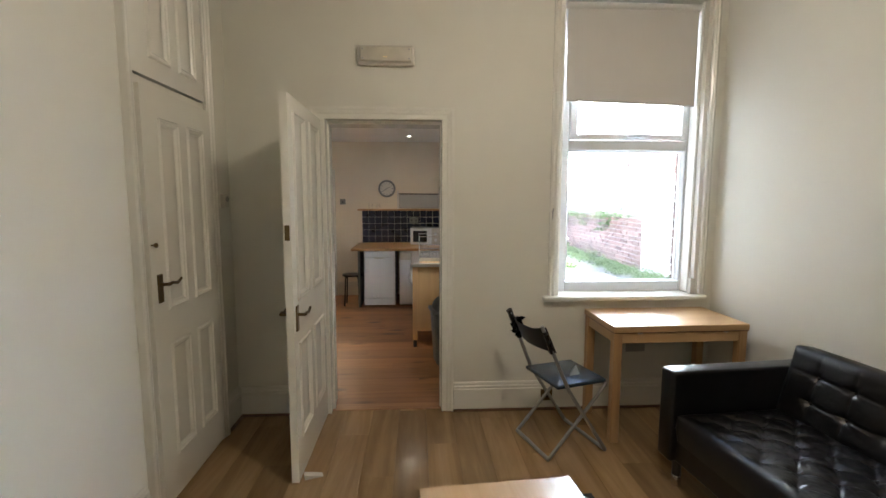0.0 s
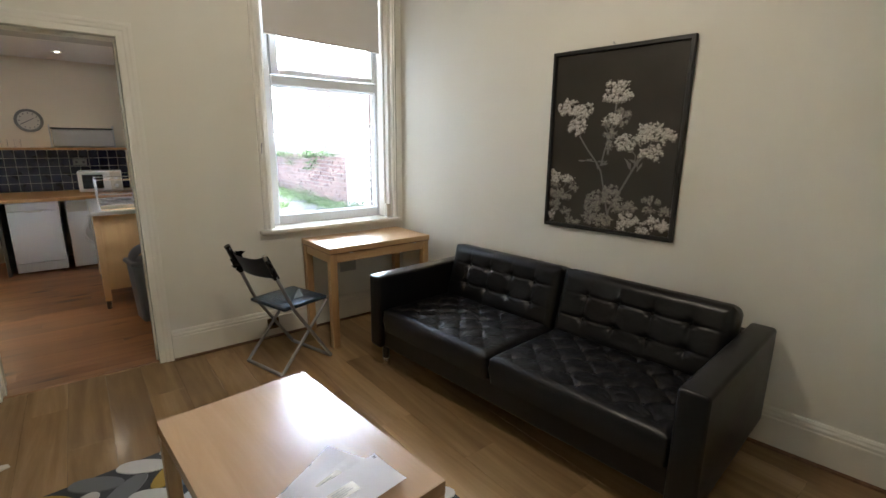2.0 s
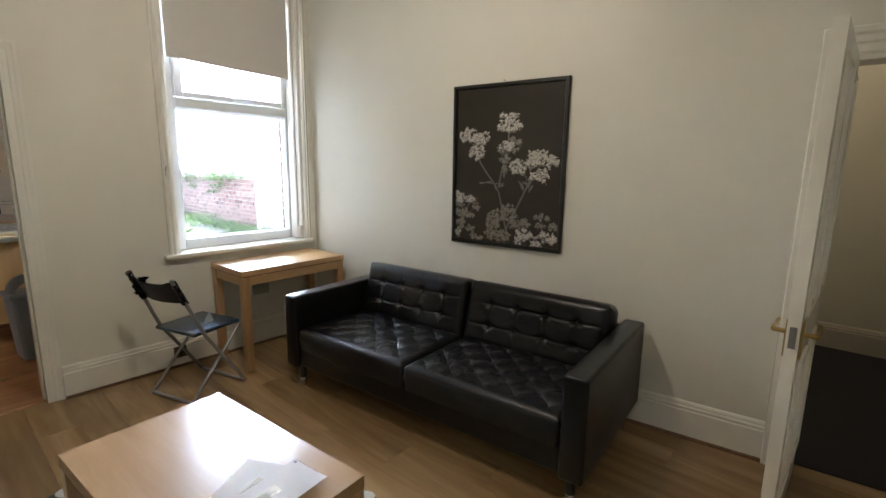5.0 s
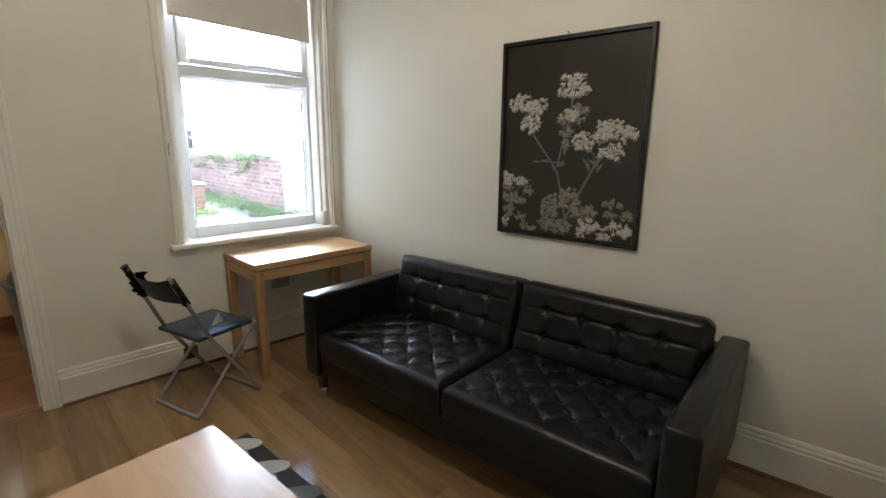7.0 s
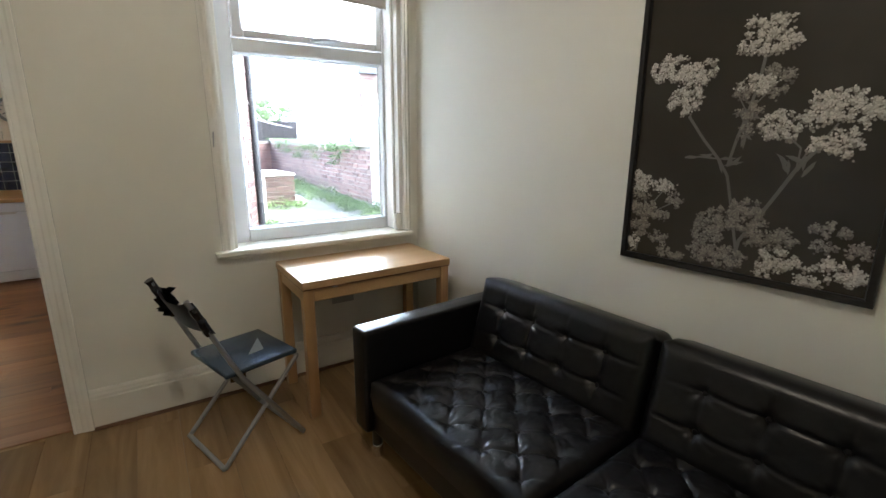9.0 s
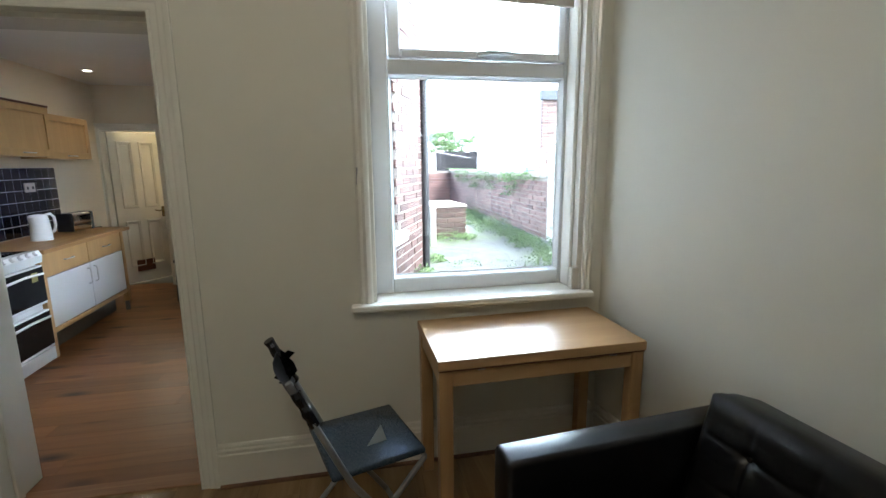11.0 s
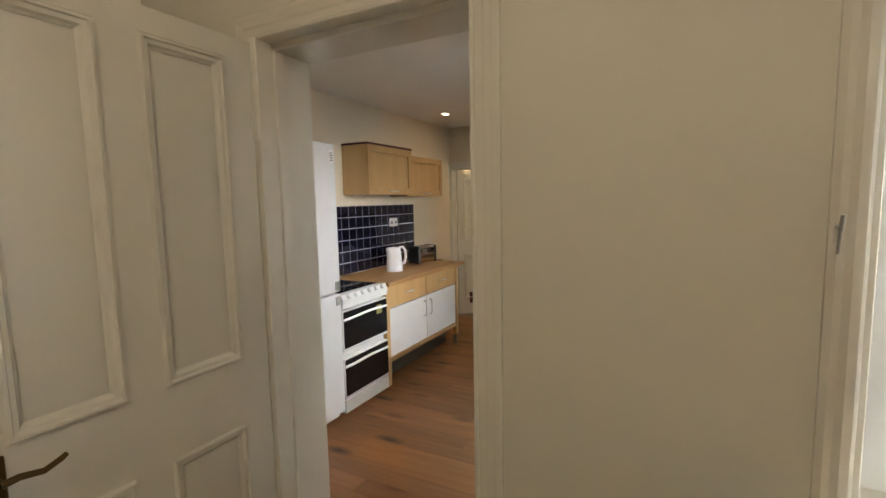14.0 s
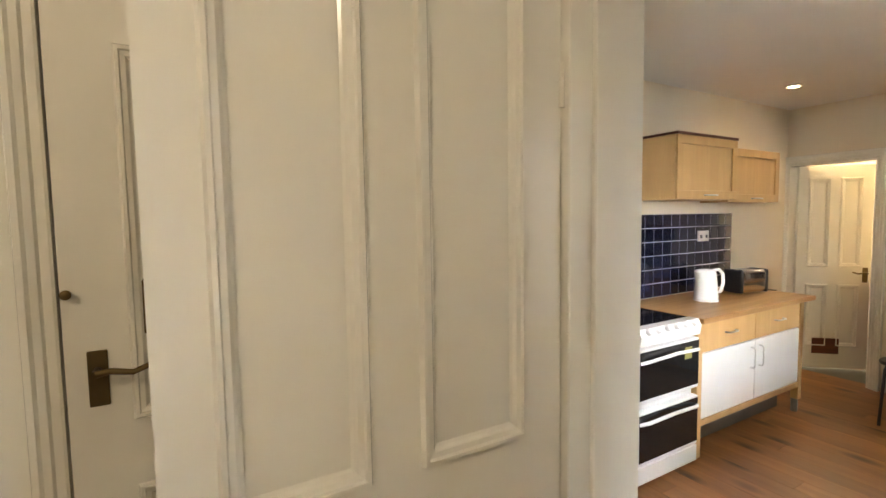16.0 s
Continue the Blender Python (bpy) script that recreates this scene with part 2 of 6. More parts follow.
LEAF_DARK = leaf_mat("shrub_leaves", (0.03, 0.075, 0.015), (0.09, 0.18, 0.04))
BARK = plain("grey_bark", (0.10, 0.075, 0.05), 0.9, 0, 0.2, 40, 0.6)
PIPE = plain("black_cast_iron", (0.02, 0.021, 0.024), 0.5, 0, 0.1, 60, 0.2)
FENCE = plain("weathered_dark_fence", (0.045, 0.045, 0.05), 0.8, 0, 0.15, 60, 0.4)
CLOUD, cn, cl, cb = nodes("overcast_cloud")
cl.new(ramp(cn, cl, noise_tex(cn, cl, coords(cn, cl), 0.03, 4), [(0.3, (0.74, 0.85, 0.97)), (0.7, (0.84, 0.94, 1.0))]), cb.inputs["Emission Color"])
put(cb, "Emission Strength", 2.7)
put(cb, "Base Color", (0.8, 0.8, 0.8, 1))
PALE_SLATE = plain("pale_roof_slate", (0.50, 0.50, 0.50), 0.6, 0, 0.08, 40, 0.3)
SLATE = plain("dark_fascia", (0.045, 0.055, 0.075), 0.7, 0, 0.1, 60, 0.3)
RENDER_W = plain("pale_render", (0.62, 0.60, 0.56), 0.9, 0, 0.06, 30, 0.3)
LATTICE = plain("bleached_lattice_wood", (0.45, 0.40, 0.34), 0.8, 0, 0.1, 60, 0.3)
BLUEBIN = plain("blue_plastic", (0.10, 0.18, 0.36), 0.5)


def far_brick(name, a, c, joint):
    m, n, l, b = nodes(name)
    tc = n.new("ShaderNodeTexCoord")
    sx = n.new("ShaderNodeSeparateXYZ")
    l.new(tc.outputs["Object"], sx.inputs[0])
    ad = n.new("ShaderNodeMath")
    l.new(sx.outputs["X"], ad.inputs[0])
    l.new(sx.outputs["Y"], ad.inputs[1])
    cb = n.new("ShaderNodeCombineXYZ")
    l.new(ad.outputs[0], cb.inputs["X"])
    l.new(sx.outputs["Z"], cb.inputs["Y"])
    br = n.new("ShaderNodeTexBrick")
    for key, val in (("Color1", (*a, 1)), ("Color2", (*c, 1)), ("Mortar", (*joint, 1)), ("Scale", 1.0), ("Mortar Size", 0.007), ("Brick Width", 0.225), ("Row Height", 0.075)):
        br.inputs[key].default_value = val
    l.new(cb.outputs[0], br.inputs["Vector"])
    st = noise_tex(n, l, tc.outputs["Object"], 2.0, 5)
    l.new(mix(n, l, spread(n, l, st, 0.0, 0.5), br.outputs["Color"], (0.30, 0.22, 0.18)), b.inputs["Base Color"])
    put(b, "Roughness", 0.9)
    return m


PIERBRICK = brick_mat("brown_brick", (0.055, 0.037, 0.031), (0.095, 0.063, 0.052), (0.042, 0.036, 0.033))
# brick colours lightened to carry the haze and glare over distant walls
FARBRICK = far_brick("hazy_far_brickwork", (0.38, 0.27, 0.235), (0.47, 0.35, 0.31), (0.55, 0.52, 0.48))
DARKPANE = plain("dim_window_glass", (0.10, 0.12, 0.13), 0.06, 0, 0.1, 10, 0.01)


# ---- mesh tools ----
def box(bm, lo, hi, bevel=0.0, seg=1):
    vs = [bm.verts.new((x, y, z)) for x in (lo[0], hi[0]) for y in (lo[1], hi[1]) for z in (lo[2], hi[2])]
    fs = [bm.faces.new([vs[i] for i in f]) for f in ((0, 1, 3, 2), (4, 6, 7, 5), (0, 4, 5, 1), (2, 3, 7, 6), (0, 2, 6, 4), (1, 5, 7, 3))]
    if bevel:
        es = list({e for f in fs for e in f.edges})
        bmesh.ops.bevel(bm, geom=es, offset=bevel, segments=seg, affect="EDGES", profile=0.5)


def boxes(*rows, bevel=0.0):
    bm = bmesh.new()
    for lo, hi in rows:
        box(bm, lo, hi, bevel)
    return bm


def tube(bm, pts, r, seg=10, cap=True):
    pts = [Vector(p) for p in pts]
    rings, side = [], None
    for i, p in enumerate(pts):
        d = (pts[min(i + 1, len(pts) - 1)] - pts[max(i - 1, 0)]).normalized()
        if side is None:
            side = d.orthogonal().normalized()
        side = (side - d * side.dot(d)).normalized()
        up = d.cross(side)
        rr = r[i] if isinstance(r, (list, tuple)) else r
        rings.append([bm.verts.new(p + rr * (math.cos(a) * side + math.sin(a) * up)) for a in (2 * math.pi * k / seg for k in range(seg))])
    for a, b in zip(rings, rings[1:]):
        for k in range(seg):
            bm.faces.new((a[k], a[(k + 1) % seg], b[(k + 1) % seg], b[k]))
    if cap:
        bm.faces.new(rings[0][::-1])
        bm.faces.new(rings[-1])


def arc(a, b, c, n=6):
    """Points of a rounded bend from a past b to c."""
    a, b, c = Vector(a), Vector(b), Vector(c)
    return [(1 - t) ** 2 * a + 2 * t * (1 - t) * b + t * t * c for t in (k / n for k in range(n + 1))]


def lathe(bm, profile, at=(0, 0, 0), seg=24):
    rings = []
    for r, z in profile:
        rings.append([bm.verts.new((at[0] + r * math.cos(a), at[1] + r * math.sin(a), at[2] + z)) for a in (2 * math.pi * k / seg for k in range(seg))])
    for a, b in zip(rings, rings[1:]):
        for k in range(seg):
            bm.faces.new((a[k], a[(k + 1) % seg], b[(k + 1) % seg], b[k]))
    bm.faces.new(rings[0][::-1])
    bm.faces.new(rings[-1])


def prism(bm, outline, start, along, u, v):
    """Sweeps a 2D outline straight along a way; u and v are the outline's axes."""
    start, along, u, v = Vector(start), Vector(along), Vector(u), Vector(v)
    a = [bm.verts.new(start + p * u + q * v) for p, q in outline]
    b = [bm.verts.new(start + along + p * u + q * v) for p, q in outline]
    k = len(outline)
    for i in range(k):
        bm.faces.new((a[i], a[(i + 1) % k], b[(i + 1) % k], b[i]))
    bm.faces.new(a[::-1])
    bm.faces.new(b)


def ring(bm, x0, x1, z0, z1, y, profile, sign=-1):
    """A mitred moulding round a rectangle in the xz plane; profile: (inset, rise) pairs."""
    loops = []
    for inset, rise in profile:
        loops.append([bm.verts.new((x, y + sign * rise, z)) for x, z in ((x0 + inset, z0 + inset), (x1 - inset, z0 + inset), (x1 - inset, z1 - inset), (x0 + inset, z1 - inset))])
    for a, b in zip(loops, loops[1:]):
        for k in range(4):
            bm.faces.new((a[k], a[(k + 1) % 4], b[(k + 1) % 4], b[k]))


def link(name, bm, material, parent=None, label="", smooth=False):
    bmesh.ops.recalc_face_normals(bm, faces=bm.faces)
    me = bpy.data.meshes.new(name)
    bm.to_mesh(me)
    bm.free()
    me.materials.append(material)
    if smooth:
        for p in me.polygons:
            p.use_smooth = True
        me.set_sharp_from_angle(angle=radians(42))
    ob = new(name, me)
    ob.parent = parent
    if label:
        tagged(ob, label)
    return ob


def part(name, bm, material, parent, label="", smooth=False):
    return link(name, bm, material, parent, label, smooth)


def thing(name, m, label, category, group=""):
    ob = new(name)
    ob.empty_display_size = 0.1
    ob.matrix_world = m
    return tagged(ob, label, category, group)


def solid(name, bm, material, label, category, group="", smooth=False, m=None):
    ob = tagged(link(name, bm, material, None, "", smooth), label, category, group)
    if m is not None:
        ob.matrix_world = m
    return ob


def setting(name, bm, material, label, category, smooth=False, m=None):
    ob = tagged(link(name, bm, material, None, "", smooth), label, category, "", "structure")
    if m is not None:
        ob.matrix_world = m
    return ob


def piece(name, me, parent, m):
    ob = new(name, me)
    ob.parent = parent
    ob.matrix_local = m
    return ob


def mesh_of(name, bm, material):
    bmesh.ops.recalc_face_normals(bm, faces=bm.faces)
    me = bpy.data.meshes.new(name)
    bm.to_mesh(me)
    bm.free()
    me.materials.append(material)
    return me


# ---- plan ----
BACK, THICK, THIN, KY = 3.60, 0.35, 0.235, 7.83   # living room's far wall, its thickness at the window and at the doorway, the kitchen's far wall
LEFT, NEAR, TOP = -0.25, -1.25, 3.10
DOOR0, DOOR1, DOORTOP = 0.38, 1.220, 2.11     # doorway to the kitchen
WIN0, WIN1, SILL, WINTOP = 2.05, 3.115, 0.820, 2.95
KL, KTOP = -1.00, 2.46                        # kitchen's units wall and ceiling
CORNER, SKEW = 3.225, math.degrees(math.atan(0.1146))
RIGHT = pose(CORNER, BACK, 0, 0, 0, SKEW - 90)  # right wall: x runs along it towards the hall door, y into the hall side


def on_right(s, off, z, rz=0):
    return RIGHT @ pose(s, off, z, 0, 0, rz)


# walls of the living room
setting("wall_north", boxes(
    ((KL - 0.15, BACK, 0), (DOOR0, BACK + THIN, TOP)), ((DOOR0, BACK, DOORTOP), (DOOR1, BACK + THIN, TOP)),
    ((DOOR1, BACK, 0), (1.60, BACK + THIN, TOP)), ((1.60, BACK, 0), (WIN0, BACK + THICK, TOP)), ((WIN0, BACK, 0), (WIN1, BACK + THICK, SILL)),
    ((WIN0, BACK, WINTOP), (WIN1, BACK + THICK, TOP)), ((WIN1, BACK, 0), (4.0, BACK + THICK, TOP))),
    WALL, "smooth magnolia painted wall with kitchen doorway and window", "wall")
HALL0, HALL1, HALLTOP = 3.63, 4.45, 2.03
setting("wall_east", boxes(
    ((0.0, 0, 0), (HALL0, 0.14, TOP)), ((HALL0, 0, HALLTOP), (HALL1, 0.14, TOP)), ((HALL1, 0, 0), (5.2, 0.14, TOP))),
    WALL, "long magnolia painted wall behind the sofa", "wall", m=RIGHT)
setting("wall_south", boxes(((LEFT - 0.3, NEAR - 0.15, 0), (4.2, NEAR, TOP))), WALL, "plain magnolia painted end wall", "wall")
CUP0, CUP1 = 2.535, 3.26
setting("wall_west", boxes(
    ((LEFT - 0.12, NEAR, 0), (LEFT, CUP0, TOP)), ((LEFT - 0.12, CUP1, 0), (LEFT, BACK, TOP)), ((LEFT - 0.12, CUP0, 2.92), (LEFT, CUP1, TOP)),
    ((LEFT - 0.12, CUP0, 2.09), (LEFT, CUP1, 2.125)),
    ((LEFT - 0.62, CUP0 - 0.1, 0), (LEFT - 0.60, CUP1 + 0.1, TOP)), ((LEFT - 0.60, CUP0 - 0.12, 0), (LEFT - 0.12, CUP0 - 0.1, TOP)),
    ((LEFT - 0.60, CUP1 + 0.1, 0), (LEFT - 0.12, CUP1 + 0.12, TOP))), WALL, "magnolia painted wall with built-in cupboard", "wall")
setting("ceiling", boxes(((LEFT - 0.7, NEAR - 0.15, TOP), (4.3, BACK + THICK, TOP + 0.12))), CEIL, "flat white painted ceiling", "ceiling")
floor = setting("floor", boxes(((LEFT - 0.7, NEAR - 0.15, -0.10), (4.3, BACK + 0.06, -0.012))), MORTAR, "oak effect laminate plank floor", "floor")

# kitchen, bathroom and hall shells
kfloor = setting("floor_kitchen", boxes(((KL - 0.2, BACK + 0.06, -0.10), (2.6, KY + 0.12, -0.018))), PINE, "varnished knotty pine board floor", "floor")
setting("wall_kitchen_west", boxes(((KL - 0.15, BACK + THIN, 0), (KL, KY, KTOP))), KWALL, "cream painted kitchen wall", "wall")
BATH0, BATH1, BATHTOP = -0.985, -0.335, 1.95
setting("wall_kitchen_north", boxes(
    ((KL - 0.15, KY, 0), (BATH0, KY + 0.12, KTOP)), ((BATH0, KY, BATHTOP), (BATH1, KY + 0.12, KTOP)), ((BATH1, KY, 0), (2.7, KY + 0.12, KTOP))),
    KWALL, "cream painted kitchen end wall with door opening", "wall")
kc = bmesh.new()
prism(kc, [(KL - 0.15, BACK + THIN), (1.58, BACK + THIN), (1.58, BACK + THICK), (1.60, BACK + THICK), (2.45, 6.12), (2.45, KY + 0.12), (KL - 0.15, KY + 0.12)], (0, 0, KTOP), (0, 0, 0.1), (1, 0, 0), (0, 1, 0))
setting("ceiling_kitchen", kc, CEIL, "low white kitchen ceiling with recessed spots", "ceiling")
OFF = pose(1.75, BACK + THICK + 0.03, 0, 0, 0, 68)    # slanting outer wall of the kitchen, x along it, y inward
setting("wall_kitchen_east", boxes(
    ((0, -0.043, 0), (0.70, 0.28, 3.3)), ((0.70, -0.043, 0), (1.50, 0.28, 0.95)), ((0.70, -0.043, 2.15), (1.50, 0.28, 3.3)), ((1.50, -0.043, 0), (2.315, 0.28, 3.3))),
    PALE_MORTAR, "mortar backing of the slanting brick kitchen wall", "wall", m=OFF)
setting("wall_kitchen_return", boxes(((2.45, 6.14, 0), (2.70, KY + 0.12, 3.3))), MORTAR, "plain outer wall of the kitchen", "wall")
setting("floor_bathroom", boxes(((KL - 0.6, KY + 0.12, -0.1), (0.5, 9.8, -0.005))), VINYL, "grey green vinyl bathroom floor", "floor")
setting("wall_bathroom", boxes(((KL - 0.6, 9.8, 0), (0.5, 9.9, 2.4)), ((KL - 0.7, KY + 0.12, 0), (KL - 0.6, 9.9, 2.4)), ((0.5, KY + 0.12, 0), (0.6, 9.9, 2.4))),
    KWALL, "cream bathroom wall beyond the open door", "wall")
setting("ceiling_bathroom", boxes(((KL - 0.7, KY + 0.12, 2.4), (0.6, 9.9, 2.5))), CEIL, "white bathroom ceiling", "ceiling")
setting("floor_hall", boxes(((2.2, 0.05, -0.1), (6.3, 2.7, 0.004))), CARPET, "dark blue grey carpet in the hall", "floor", m=RIGHT)
# unseen short piece at x 3.75 added to stop sky light leaking in
for lo, hi in (((5.95, -2.5, 0), (6.1, 1.3, TOP)), ((3.58, 1.2, 0), (5.95, 1.3, TOP)), ((3.75, -2.5, 0), (5.95, -2.4, TOP)), ((3.75, -2.4, 0), (3.9, -1.4, TOP)), ((4.95, -0.62, 0), (5.95, -0.50, TOP))):
    setting("wall_hall", boxes((lo, hi)), WALL, "cream hall wall beyond the open door", "wall")
setting("ceiling_hall", boxes(((3.6, -2.5, TOP), (6.1, 1.3, TOP + 0.1))), CEIL, "white hall ceiling", "ceiling")


# ---- trim ----
SKIRT = [(0, 0), (0.022, 0), (0.022, 0.165), (0.017, 0.170), (0.019, 0.185), (0.013, 0.195), (0.013, 0.204), (0.008, 0.215), (0, 0.217)]
SKIRT_BEAD = [(0.022, 0), (0.036, 0), (0.034, 0.010), (0.022, 0.016)]


def skirting(name, start, along, out, label="tall moulded white skirting board", material=WHITE):
    bm = bmesh.new()
    prism(bm, SKIRT, start, along, out, (0, 0, 1))
    setting(name, bm, material, label, "baseboard")
    if material is WHITE:
        bm = bmesh.new()
        prism(bm, SKIRT_BEAD, start, along, out, (0, 0, 1))
        setting("trim", bm, BEAD, "thin brown bead along the skirting foot", "trim")


skirting("baseboard", (LEFT + 0.022, BACK, 0), (DOOR0 - 0.115 - LEFT - 0.022, 0, 0), (0, -1, 0))
skirting("baseboard", (DOOR1 + 0.078, BACK, 0), (CORNER - DOOR1 - 0.103, 0, 0), (0, -1, 0))
rd, rn = (RIGHT.to_3x3() @ Vector((1, 0, 0))), (RIGHT.to_3x3() @ Vector((0, -1, 0)))
skirting("baseboard", RIGHT @ Vector((0.024, 0, 0)), rd * (HALL0 - 0.134), rn)
skirting("baseboard", (LEFT, CUP1 + 0.09, 0), (0, BACK - CUP1 - 0.09, 0), (1, 0, 0))
skirting("baseboard", (LEFT, NEAR, 0), (0, CUP0 - 0.09 - NEAR, 0), (1, 0, 0))
skirting("baseboard", (BATH1 + 0.09, KY, 0), (0.60, 0, 0), (0, -1, 0), "white kitchen skirting board", OFFWHITE)
skirting("baseboard", (5.95, -0.5, 0), (0, 1.7, 0), (-1, 0, 0), "white hall skirting board", OFFWHITE)
skirting("baseboard", (4.95, -0.50, 0), (0.45, 0, 0), (0, 1, 0), "white hall skirting board", OFFWHITE)

ARCH = [(0, 0), (0, 0.018), (0.010, 0.022), (0.040, 0.022), (0.050, 0.030), (0.075, 0.033), (0.088, 0.040), (0.110, 0.040), (0.115, 0.034), (0.115, 0)]


def architrave(name, x0, x1, z1, m, label, width=1.0, z0=0.0, closed=False, relief=1.0):
    """Mitred casing round an opening in the xz plane, its face towards -y."""
    bm = bmesh.new()
    rows = []
    for off, rise in ARCH:
        off, rise = off * width, rise * relief
        pts = [(x0 - off, z0 - (off if closed else 0)), (x0 - off, z1 + off), (x1 + off, z1 + off), (x1 + off, z0 - (off if closed else 0))]
        rows.append([bm.verts.new((x, -rise, z)) for x, z in pts])
    for a, b in zip(rows, rows[1:]):
        for k in range(4 if closed else 3):
            bm.faces.new((a[k], a[(k + 1) % 4], b[(k + 1) % 4], b[k]))
    if not closed:
        for k in (0, 3):
            bm.faces.new([r[k] for r in rows])
    return setting(name, bm, WHITE, label, "trim", m=m)


architrave("trim", DOOR0, DOOR1, DOORTOP, pose(0, BACK, 0), "white moulded architrave round the kitchen doorway", 0.66, relief=0.5)
architrave("trim", HALL0, HALL1, HALLTOP, RIGHT, "white moulded architrave round the hall doorway")
architrave("trim", CUP0, CUP1, 2.93, pose(LEFT, 0, 0, 0, 0, 90), "white frame round the built-in cupboard", 0.6)
architrave("trim", BATH0 + 0.02, BATH1, BATHTOP, pose(0, KY, 0), "white frame round the bathroom door", 0.6)
# door linings
setting("trim", boxes(((DOOR0 - 0.003, BACK - 0.015, 0), (DOOR0 + 0.028, BACK + THIN + 0.01, DOORTOP)), ((DOOR1 - 0.010, BACK - 0.015, 0), (DOOR1 + 0.003, BACK + THIN + 0.01, DOORTOP)),
        ((DOOR0 + 0.028, BACK - 0.015, DOORTOP - 0.008), (DOOR1 - 0.010, BACK + 0.055, DOORTOP + 0.003)), ((DOOR0 + 0.028, BACK + 0.055, DOORTOP - 0.030), (DOOR1 - 0.010, BACK + THIN + 0.01, DOORTOP + 0.003)),
        ((DOOR0 + 0.028, BACK + 0.055, 0), (DOOR0 + 0.043, BACK + 0.10, DOORTOP - 0.030)), ((DOOR1 - 0.022, BACK + 0.055, 0), (DOOR1 - 0.010, BACK + 0.10, DOORTOP - 0.030)), bevel=0.003),
        WHITE, "white gloss lining of the kitchen doorway", "trim")
setting("trim", boxes(((HALL0 - 0.003, -0.012, 0), (HALL0 + 0.025, 0.15, HALLTOP)), ((HALL1 - 0.025, -0.012, 0), (HALL1 + 0.003, 0.15, HALLTOP)),
        ((HALL0 + 0.025, -0.012, HALLTOP - 0.025), (HALL1 - 0.025, 0.15, HALLTOP + 0.003)), bevel=0.003), WHITE, "white gloss lining of the hall doorway", "trim", m=RIGHT)
setting("trim", boxes(((BATH0 - 0.003, KY - 0.01, 0), (BATH0 + 0.02, KY + 0.13, BATHTOP)), ((BATH1 - 0.02, KY - 0.01, 0), (BATH1 + 0.003, KY + 0.13, BATHTOP)),
        ((BATH0 + 0.02, KY - 0.01, BATHTOP - 0.02), (BATH1 - 0.02, KY + 0.13, BATHTOP + 0.003)), bevel=0.003), WHITE, "white lining of the bathroom doorway", "trim")
th = bmesh.new()
box(th, (DOOR0 + 0.01, BACK + 0.03, -0.02), (DOOR1 - 0.01, BACK + 0.13, 0.006), 0.004)
setting("trim", th, PINE_TRIM, "worn wooden threshold strip in the doorway", "trim")


# ---- window ----
win = tagged(new("window_1"), "white upvc window with top opening light", "window", "", "structure")
win.matrix_world = pose(0, 3.80, 0)
PX0, PX1, PZ0, PZ1, UZ0, UX0, UX1 = 2.160, 3.054, 0.930, 1.926, 2.040, 2.222, 3.012
bm = bmesh.new()
box(bm, (WIN0, -0.045, 0.835), (PX0, 0.03, WINTOP), 0.006)
box(bm, (PX1, -0.045, 0.835), (WIN1, 0.03, WINTOP), 0.006)
box(bm, (PX0, -0.045, 0.855), (PX1, 0.03, PZ0), 0.006)
box(bm, (PX0, -0.045, PZ1), (PX1, 0.03, UZ0 - 0.045), 0.006)
box(bm, (PX0, -0.045, WINTOP - 0.07), (PX1, 0.03, WINTOP), 0.006)
part("window_frame", bm, PVC, win)
bm = bmesh.new()
for lo, hi in (((PX0 + 0.004, UZ0 - 0.04), (UX0, 2.876)), ((UX1, UZ0 - 0.04), (PX1 - 0.004, 2.876)), ((UX0, UZ0 - 0.04), (UX1, UZ0)), ((UX0, 2.82), (UX1, 2.876))):
    box(bm, (lo[0], -0.060, lo[1]), (hi[0], 0.02, hi[1]), 0.007)
top_light = part("casement", bm, PVC, win, "white top opening casement")
bm = bmesh.new()
ring(bm, PX0 - 0.002, PX1 + 0.002, PZ0 - 0.002, PZ1 + 0.002, -0.045, [(0.0, 0.0), (0.004, 0.004), (0.014, -0.030), (0.020, -0.034)])
part("gasket", bm, PVC, win)
bm = bmesh.new()
ring(bm, PX0 - 0.001, PX1 + 0.001, PZ0 - 0.001, PZ1 + 0.001, -0.006, [(0.0, 0.0), (0.006, 0.0)])
part("seal", bm, BLACK, win, "thin black rubber glazing seal")
for n_, (x0, x1, z0, z1) in enumerate(((PX0 - 0.01, PX1 + 0.01, PZ0 - 0.01, PZ1 + 0.01), (UX0 - 0.01, UX1 + 0.01, UZ0 - 0.01, 2.83))):
    bm = bmesh.new()
    box(bm, (x0, 0.0, z0), (x1, 0.004, z1))
    g = part("pane", bm, GLASS, win if n_ == 0 else top_light)
    g.visible_shadow = False
bm = bmesh.new()
tube(bm, [(2.60, -0.062, 2.02), (2.60, -0.085, 2.02)], 0.012, 8)
tube(bm, [(2.585, -0.085, 2.018), (2.65, -0.092, 2.028), (2.76, -0.088, 2.030)], [0.012, 0.010, 0.006], 8)
part("handle", bm, PVC, top_light, "white lever window handle", True)
